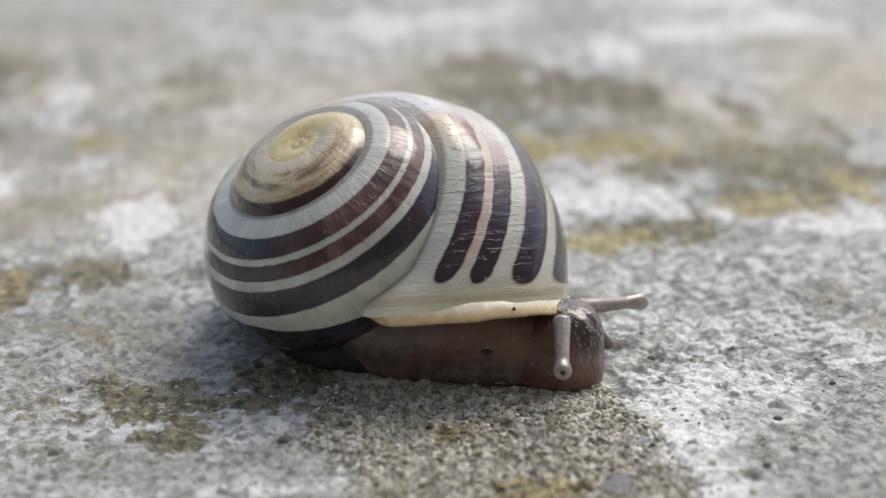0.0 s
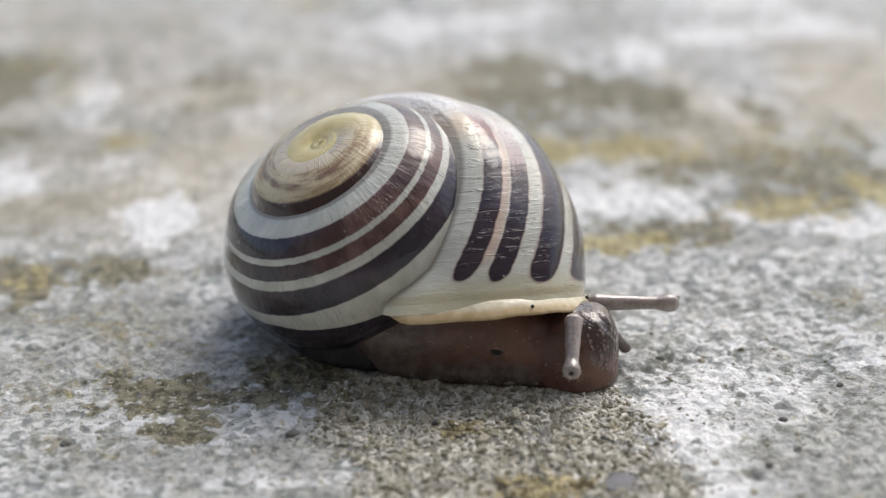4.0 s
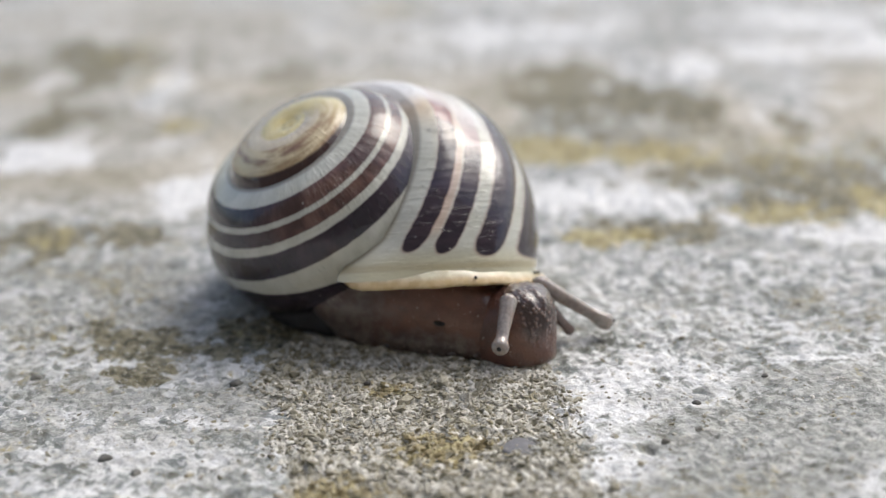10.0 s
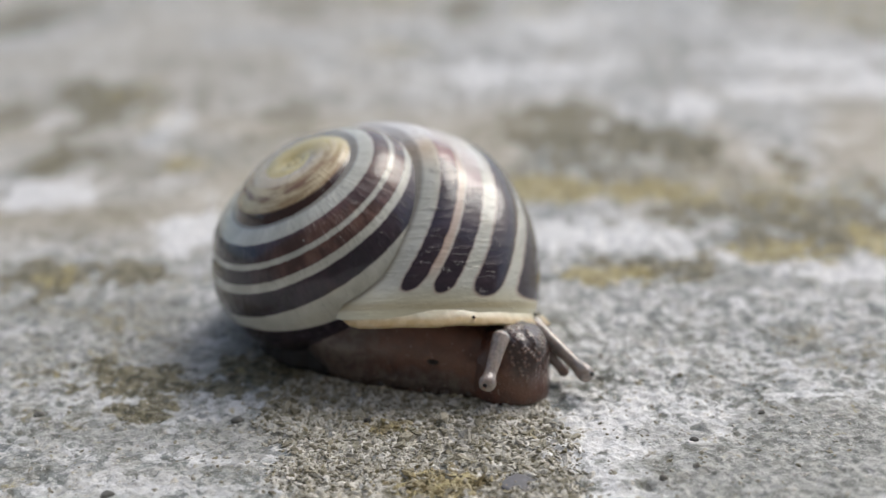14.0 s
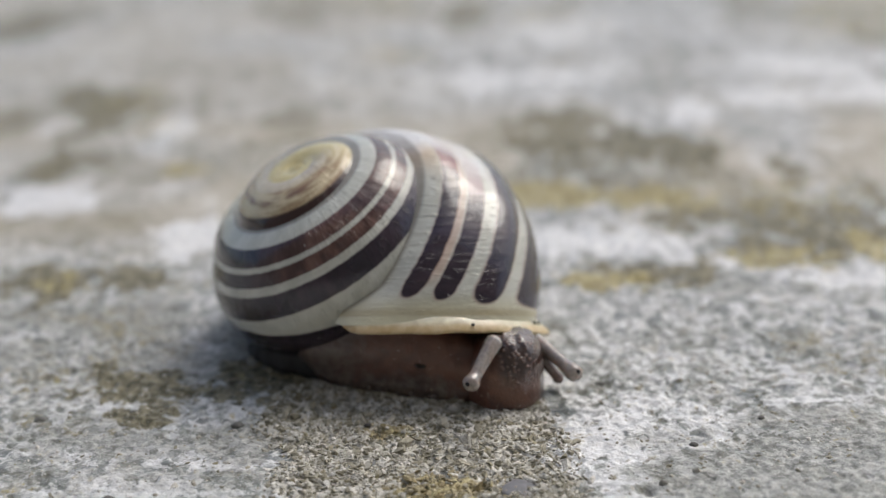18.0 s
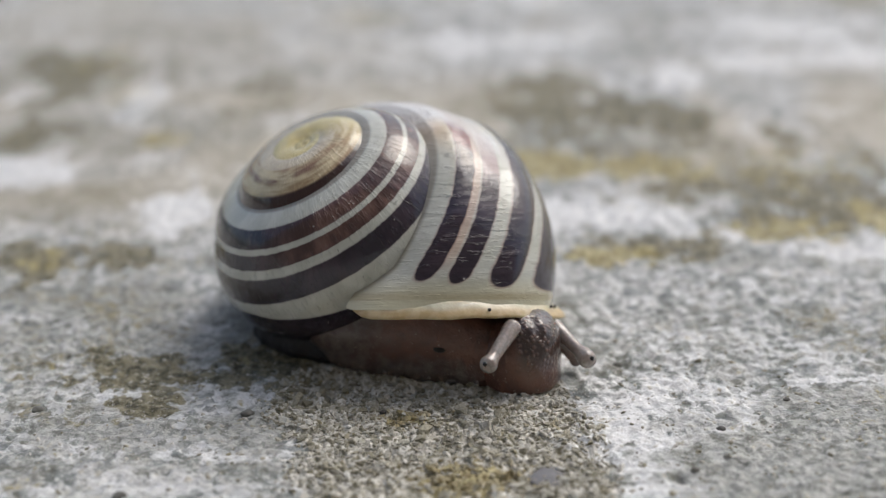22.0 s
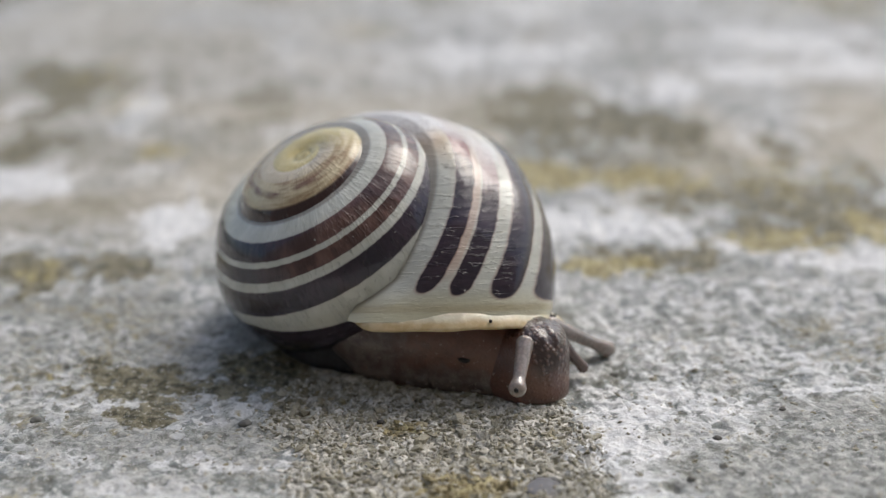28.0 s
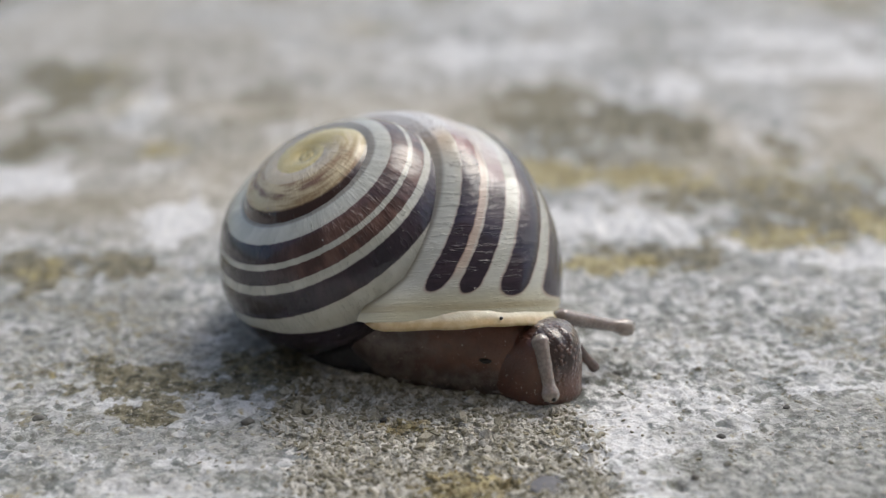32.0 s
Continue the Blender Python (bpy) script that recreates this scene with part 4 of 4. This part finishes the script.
def feeler_mesh(name, base, tip, root, neck, bulb, parent, label, material):
    """A tapered stalk with a rounded end, in centimetres of its parent's space."""
    base, tip = np.array(base, float), np.array(tip, float)
    way = tip - base
    length = np.linalg.norm(way)
    way /= length
    turn = np.array(Vector(way).to_track_quat("X", "Z").to_matrix())
    rings = []
    phi = np.linspace(0, 2 * math.pi, 24, endpoint=False)
    for k in np.linspace(0, 1, 48):
        r = (root + (neck - root) * min(1, k / 0.7) ** 0.8) * math.sqrt(min(1, k / 0.10 + 0.002))
        if k > 0.72:
            r = neck + (bulb - neck) * step(np.array((k - 0.72) / 0.16))
        x = k * length
        end = length - x
        if end < bulb:
            r = min(r, math.sqrt(max(1e-8, bulb**2 - (bulb - end) ** 2)))
        r *= 1 + 0.008 * math.sin(k * 23 + length * 40)
        rings.append(np.stack([np.full(24, x), r * np.cos(phi), r * np.sin(phi)], -1) @ turn.T + base)
    points, faces = loft(rings)
    return hold(name, sheet(name, (points * CM).tolist(), faces, material), parent, label)


NEAR_LONG, FAR_LONG = 0.38, 0.46


def build_feeler(snail, name, length, sunk):
    """A long feeler along x with its eye at the end; the origin is the middle of the bulb."""
    feeler = feeler_mesh(name, (-sunk - length, 0, 0), (0.045, 0, 0), 0.060, 0.039, 0.055, snail, "long translucent grey eye stalk", FEELER)
    bm = bmesh.new()
    bmesh.ops.create_icosphere(bm, subdivisions=2, radius=0.0160 * CM, matrix=Matrix.Translation((0.025 * CM, 0.0, 0.031 * CM)))
    mesh = bpy.data.meshes.new("eye")
    bm.to_mesh(mesh)
    bm.free()
    mesh.materials.append(EYE)
    hold("eye", mesh, feeler, "black eye point")
    return feeler


snail = tagged(new("garden_snail"), "banded brown and cream garden snail crawling on stone", "snail")
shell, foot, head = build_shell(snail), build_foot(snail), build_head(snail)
near_feeler, far_feeler = build_feeler(snail, "eye_stalk", NEAR_LONG, -0.01), build_feeler(snail, "eye_stalk", FAR_LONG, 0.09)

# ---------------------------------------------------------------- single chips of the gravel bed before the snail
def build_chips():
    rng = np.random.RandomState(11)
    shapes = []
    for k in range(14):
        bm = bmesh.new()
        bmesh.ops.create_icosphere(bm, subdivisions=1, radius=1)
        for v in bm.verts:
            v.co *= 1 + 0.3 * rng.randn()
            v.co = Vector((v.co.x * rng.uniform(1.2, 1.7), v.co.y * rng.uniform(0.7, 1.0), v.co.z * rng.uniform(0.4, 0.6)))
        mesh = bpy.data.meshes.new("stone_chip")
        bm.to_mesh(mesh)
        bm.free()
        mesh.materials.append(CHIP)
        shapes.append(mesh)
    made = 0
    while made < 300:
        x, y = rng.uniform(-0.62, 0.78), rng.uniform(-0.95, 0.25)
        if float(gravel_in(np.array([x]), np.array([y]))[0]) < rng.uniform(0.2, 0.9):
            continue
        size = min(0.021, 0.0150 * rng.lognormal(0, 0.28))
        z = float(relief(np.array([x]), np.array([y]))[0]) - 0.05 * size
        chip = hold("stone_chip", shapes[made % 14], ground)
        turn = Euler((rng.uniform(-0.45, 0.45), rng.uniform(-0.45, 0.45), rng.uniform(0, 6.3))).to_matrix().to_4x4()
        chip.matrix_local = Matrix.Translation(Vector((x, y, z)) * CM) @ turn @ Matrix.Scale(size * CM, 4)
        made += 1


build_chips()

# ---------------------------------------------------------------- movement, in centimetres and radians
# seconds, shift x, y, z and turn about x, y, z of the shell
SHELL_ROWS = [
    (0.0, -0.0629, -0.0526, 0.0451, -0.0308, 0.0292, -0.0810),
    (0.5, -0.0542, -0.0642, 0.0457, -0.0362, 0.0321, -0.0715),
    (1.0, -0.0417, -0.0616, 0.0427, -0.0334, 0.0289, -0.0737),
    (1.5, -0.0321, -0.0631, 0.0401, -0.0324, 0.0254, -0.0728),
    (2.0, -0.0264, -0.0718, 0.0417, -0.0323, 0.0246, -0.0667),
    (2.5, -0.0212, -0.0755, 0.0458, -0.0290, 0.0258, -0.0632),
    (3.0, -0.0175, -0.0769, 0.0486, -0.0253, 0.0267, -0.0610),
    (3.5, -0.0157, -0.0804, 0.0489, -0.0262, 0.0254, -0.0587),
    (4.0, -0.0136, -0.0799, 0.0465, -0.0284, 0.0237, -0.0538),
    (4.5, -0.0112, -0.0738, 0.0419, -0.0287, 0.0234, -0.0400),
    (6.5, -0.0027, -0.0440, 0.0206, -0.0303, 0.0252, 0.0383),
    (7.0, 0.0001, -0.0503, 0.0242, -0.0202, 0.0135, 0.0221),
    (7.5, 0.0040, -0.0498, 0.0252, -0.0173, 0.0084, 0.0094),
    (8.0, 0.0045, -0.0407, 0.0223, -0.0199, 0.0092, 0.0074),
    (8.5, 0.0016, -0.0279, 0.0174, -0.0195, 0.0118, 0.0144),
    (9.0, -0.0002, -0.0199, 0.0145, -0.0190, 0.0147, 0.0199),
    (9.5, 0.0008, -0.0219, 0.0159, -0.0195, 0.0175, 0.0173),
    (10.0, 0.0036, -0.0306, 0.0187, -0.0227, 0.0173, 0.0072),
    (10.5, 0.0063, -0.0398, 0.0224, -0.0299, 0.0152, -0.0020),
    (11.0, 0.0082, -0.0471, 0.0262, -0.0355, 0.0150, -0.0076),
    (11.5, 0.0100, -0.0507, 0.0275, -0.0385, 0.0159, -0.0130),
    (12.0, 0.0111, -0.0525, 0.0279, -0.0380, 0.0181, -0.0155),
    (12.5, 0.0120, -0.0533, 0.0284, -0.0350, 0.0205, -0.0176),
    (13.0, 0.0139, -0.0529, 0.0285, -0.0327, 0.0212, -0.0238),
    (13.5, 0.0147, -0.0570, 0.0291, -0.0326, 0.0211, -0.0274),
    (14.0, 0.0140, -0.0637, 0.0308, -0.0334, 0.0216, -0.0276),
    (14.5, 0.0143, -0.0684, 0.0336, -0.0351, 0.0230, -0.0313),
    (16.5, 0.0194, -0.0711, 0.0347, -0.0405, 0.0264, -0.0319),
    (17.0, 0.0201, -0.0624, 0.0305, -0.0322, 0.0283, -0.0363),
    (17.5, 0.0190, -0.0634, 0.0284, -0.0338, 0.0315, -0.0353),
    (18.0, 0.0188, -0.0648, 0.0295, -0.0382, 0.0340, -0.0363),
    (18.5, 0.0200, -0.0629, 0.0311, -0.0394, 0.0353, -0.0407),
    (19.0, 0.0205, -0.0637, 0.0309, -0.0351, 0.0357, -0.0460),
    (19.5, 0.0191, -0.0623, 0.0302, -0.0281, 0.0361, -0.0508),
    (20.0, 0.0167, -0.0585, 0.0308, -0.0274, 0.0384, -0.0505),
    (20.5, 0.0160, -0.0637, 0.0320, -0.0346, 0.0401, -0.0493),
    (21.0, 0.0168, -0.0772, 0.0322, -0.0406, 0.0384, -0.0521),
    (21.5, 0.0183, -0.0879, 0.0323, -0.0399, 0.0360, -0.0569),
    (22.0, 0.0208, -0.0936, 0.0324, -0.0373, 0.0349, -0.0596),
    (22.5, 0.0219, -0.0990, 0.0325, -0.0344, 0.0348, -0.0610),
    (23.0, 0.0210, -0.1037, 0.0321, -0.0301, 0.0334, -0.0632),
    (23.5, 0.0207, -0.1068, 0.0307, -0.0274, 0.0301, -0.0639),
    (24.0, 0.0222, -0.1079, 0.0286, -0.0244, 0.0290, -0.0611),
    (24.5, 0.0246, -0.1087, 0.0279, -0.0222, 0.0301, -0.0582),
    (25.0, 0.0272, -0.1141, 0.0289, -0.0253, 0.0291, -0.0581),
    (25.5, 0.0292, -0.1178, 0.0290, -0.0290, 0.0267, -0.0560),
    (27.5, 0.0397, -0.1012, 0.0252, -0.0101, 0.0276, -0.0577),
    (28.0, 0.0419, -0.0939, 0.0251, -0.0105, 0.0300, -0.0545),
    (28.5, 0.0451, -0.0941, 0.0249, -0.0156, 0.0282, -0.0561),
    (29.0, 0.0468, -0.0950, 0.0248, -0.0175, 0.0273, -0.0553),
    (29.5, 0.0484, -0.0966, 0.0257, -0.0156, 0.0276, -0.0505),
    (30.0, 0.0514, -0.1023, 0.0266, -0.0186, 0.0266, -0.0447),
    (30.5, 0.0536, -0.1036, 0.0253, -0.0193, 0.0251, -0.0386),
    (31.0, 0.0560, -0.1014, 0.0237, -0.0157, 0.0230, -0.0345),
    (31.5, 0.0611, -0.1090, 0.0241, -0.0173, 0.0198, -0.0317),
    (32.0, 0.0669, -0.1246, 0.0247, -0.0193, 0.0203, -0.0247),
]
# seconds, base and tip of the feeler beside the lip, then of the one behind it
NEAR_ROWS = [
    (0.0, 0.529, 0.550, 0.482, 0.467, 0.227, 0.292),
    (1.0, 0.525, 0.556, 0.486, 0.456, 0.222, 0.320),
    (2.0, 0.513, 0.548, 0.495, 0.448, 0.221, 0.312),
    (3.0, 0.510, 0.553, 0.495, 0.443, 0.245, 0.283),
    (4.0, 0.503, 0.549, 0.499, 0.433, 0.239, 0.290),
    (6.5, 0.527, 0.550, 0.456, 0.498, 0.242, 0.234),
    (7.0, 0.519, 0.548, 0.466, 0.505, 0.253, 0.227),
    (8.0, 0.506, 0.550, 0.460, 0.465, 0.246, 0.236),
    (9.0, 0.503, 0.555, 0.446, 0.449, 0.261, 0.211),
    (10.0, 0.491, 0.551, 0.451, 0.431, 0.240, 0.241),
    (11.0, 0.480, 0.551, 0.466, 0.395, 0.264, 0.231),
    (12.0, 0.465, 0.553, 0.466, 0.394, 0.243, 0.259),
    (13.0, 0.456, 0.555, 0.464, 0.362, 0.253, 0.255),
    (14.0, 0.447, 0.549, 0.475, 0.349, 0.256, 0.254),
    (17.0, 0.417, 0.555, 0.474, 0.285, 0.266, 0.265),
    (18.0, 0.407, 0.547, 0.474, 0.247, 0.253, 0.292),
    (19.0, 0.399, 0.548, 0.476, 0.227, 0.259, 0.299),
    (20.0, 0.406, 0.553, 0.455, 0.203, 0.257, 0.330),
    (21.0, 0.408, 0.547, 0.460, 0.210, 0.256, 0.316),
    (22.0, 0.411, 0.550, 0.459, 0.231, 0.240, 0.333),
    (23.0, 0.413, 0.547, 0.455, 0.253, 0.234, 0.312),
    (24.0, 0.420, 0.545, 0.457, 0.279, 0.237, 0.285),
    (25.0, 0.428, 0.546, 0.456, 0.310, 0.236, 0.269),
    (28.0, 0.465, 0.555, 0.431, 0.396, 0.233, 0.241),
    (29.0, 0.474, 0.550, 0.436, 0.423, 0.208, 0.277),
    (30.0, 0.482, 0.548, 0.437, 0.481, 0.225, 0.237),
    (31.0, 0.489, 0.557, 0.436, 0.515, 0.264, 0.194),
    (32.0, 0.490, 0.550, 0.455, 0.553, 0.343, 0.142),
]
FAR_ROWS = [
    (0.0, 0.721, 0.860, 0.348, 1.140, 1.030, 0.265),
    (1.0, 0.720, 0.866, 0.356, 1.154, 1.000, 0.283),
    (2.0, 0.714, 0.858, 0.375, 1.150, 0.970, 0.281),
    (3.0, 0.716, 0.863, 0.381, 1.170, 0.901, 0.314),
    (4.0, 0.716, 0.859, 0.389, 1.173, 0.875, 0.343),
    (6.5, 0.726, 0.860, 0.368, 1.160, 0.937, 0.234),
    (7.0, 0.720, 0.858, 0.377, 1.161, 0.926, 0.263),
    (8.0, 0.717, 0.860, 0.368, 1.142, 0.854, 0.191),
    (9.0, 0.723, 0.865, 0.351, 1.142, 0.745, 0.182),
    (10.0, 0.709, 0.861, 0.348, 1.101, 0.833, 0.109),
    (11.0, 0.696, 0.861, 0.356, 1.062, 0.782, 0.089),
    (12.0, 0.679, 0.863, 0.348, 1.027, 0.622, 0.169),
    (13.0, 0.670, 0.865, 0.339, 0.990, 0.593, 0.151),
    (14.0, 0.658, 0.859, 0.342, 0.959, 0.567, 0.153),
    (17.0, 0.624, 0.865, 0.326, 0.928, 0.528, 0.255),
    (18.0, 0.612, 0.857, 0.322, 0.877, 0.491, 0.236),
    (19.0, 0.602, 0.858, 0.319, 0.855, 0.491, 0.205),
    (20.0, 0.599, 0.863, 0.309, 0.839, 0.495, 0.174),
    (21.0, 0.598, 0.857, 0.323, 0.827, 0.487, 0.174),
    (22.0, 0.601, 0.860, 0.330, 0.833, 0.476, 0.229),
    (23.0, 0.604, 0.857, 0.329, 0.848, 0.478, 0.243),
    (24.0, 0.613, 0.855, 0.333, 0.869, 0.475, 0.293),
    (25.0, 0.622, 0.856, 0.334, 0.903, 0.492, 0.318),
    (28.0, 0.654, 0.865, 0.333, 1.017, 1.009, 0.089),
    (29.0, 0.664, 0.860, 0.346, 1.038, 1.009, 0.125),
    (30.0, 0.671, 0.858, 0.356, 1.041, 1.014, 0.132),
    (31.0, 0.677, 0.867, 0.364, 1.077, 1.019, 0.198),
    (32.0, 0.677, 0.860, 0.395, 1.085, 1.007, 0.242),
]
# seconds, shift of the head and of the foot along x
BODY_ROWS = [
    (0.0, 0.012, 0.028),
    (1.0, 0.010, 0.014),
    (2.0, 0.001, 0.003),
    (3.0, 0.000, -0.010),
    (4.0, -0.003, -0.018),
    (6.5, 0.014, 0.057),
    (7.0, 0.007, 0.055),
    (8.0, -0.001, 0.025),
    (9.0, 0.000, 0.000),
    (10.0, -0.012, -0.019),
    (11.0, -0.025, -0.033),
    (12.0, -0.041, -0.042),
    (13.0, -0.049, -0.071),
    (14.0, -0.060, -0.067),
    (17.0, -0.092, -0.117),
    (18.0, -0.103, -0.151),
    (19.0, -0.112, -0.145),
    (20.0, -0.110, -0.181),
    (21.0, -0.110, -0.153),
    (22.0, -0.107, -0.127),
    (23.0, -0.104, -0.099),
    (24.0, -0.096, -0.061),
    (25.0, -0.087, -0.044),
    (28.0, -0.053, 0.018),
    (29.0, -0.043, 0.044),
    (30.0, -0.036, 0.072),
    (31.0, -0.030, 0.089),
    (32.0, -0.029, 0.102),
]


# seconds and how far the soft body sits back from the shell's line
BACK_ROWS = ((0.0, 0.10), (4.5, 0.10), (6.5, 0.06), (9.0, 0.04), (14.0, 0.06), (18.0, 0.08), (24.0, 0.105), (28.0, 0.09), (32.0, 0.085))


def sits_back(t):
    return float(np.interp(t, [a for a, b in BACK_ROWS], [b for a, b in BACK_ROWS]))


def turned(x, y, z):
    way = Vector((x, y, z))
    return Matrix.Rotation(way.length, 4, way.normalized()) if way.length > 1e-9 else Matrix.Identity(4)


def feeler_pose(bx, by, bz, tx, ty, tz, back):
    way = Vector((tx - bx, ty - by, tz - bz))
    return Matrix.Translation(Vector((tx, ty + back, tz - 0.44 * back)) * CM) @ way.to_track_quat("X", "Z").to_matrix().to_4x4()


def motions():
    walk(snail, [(t, pose(x * CM, y * CM, 0)) for t, x, y, *_ in SHELL_ROWS])
    walk(shell, [(t, Matrix.Translation(Vector(SHELL_MID + (0, 0, z)) * CM) @ turned(a, b, c)) for t, x, y, z, a, b, c in SHELL_ROWS])
    walk(foot, [(t, pose(b * CM, sits_back(t) * CM, 0)) for t, a, b in BODY_ROWS])
    walk(head, [(t, pose((HEAD_AT[0] + a) * CM, (HEAD_AT[1] + sits_back(t)) * CM, 0.015 * CM * float(step(np.array(a / 0.03))), 0, 0, a * 140)) for t, a, b in BODY_ROWS])
    walk(near_feeler, [(t, feeler_pose(*p, sits_back(t))) for t, *p in NEAR_ROWS])
    walk(far_feeler, [(t, feeler_pose(*p, sits_back(t))) for t, *p in FAR_ROWS])


motions()
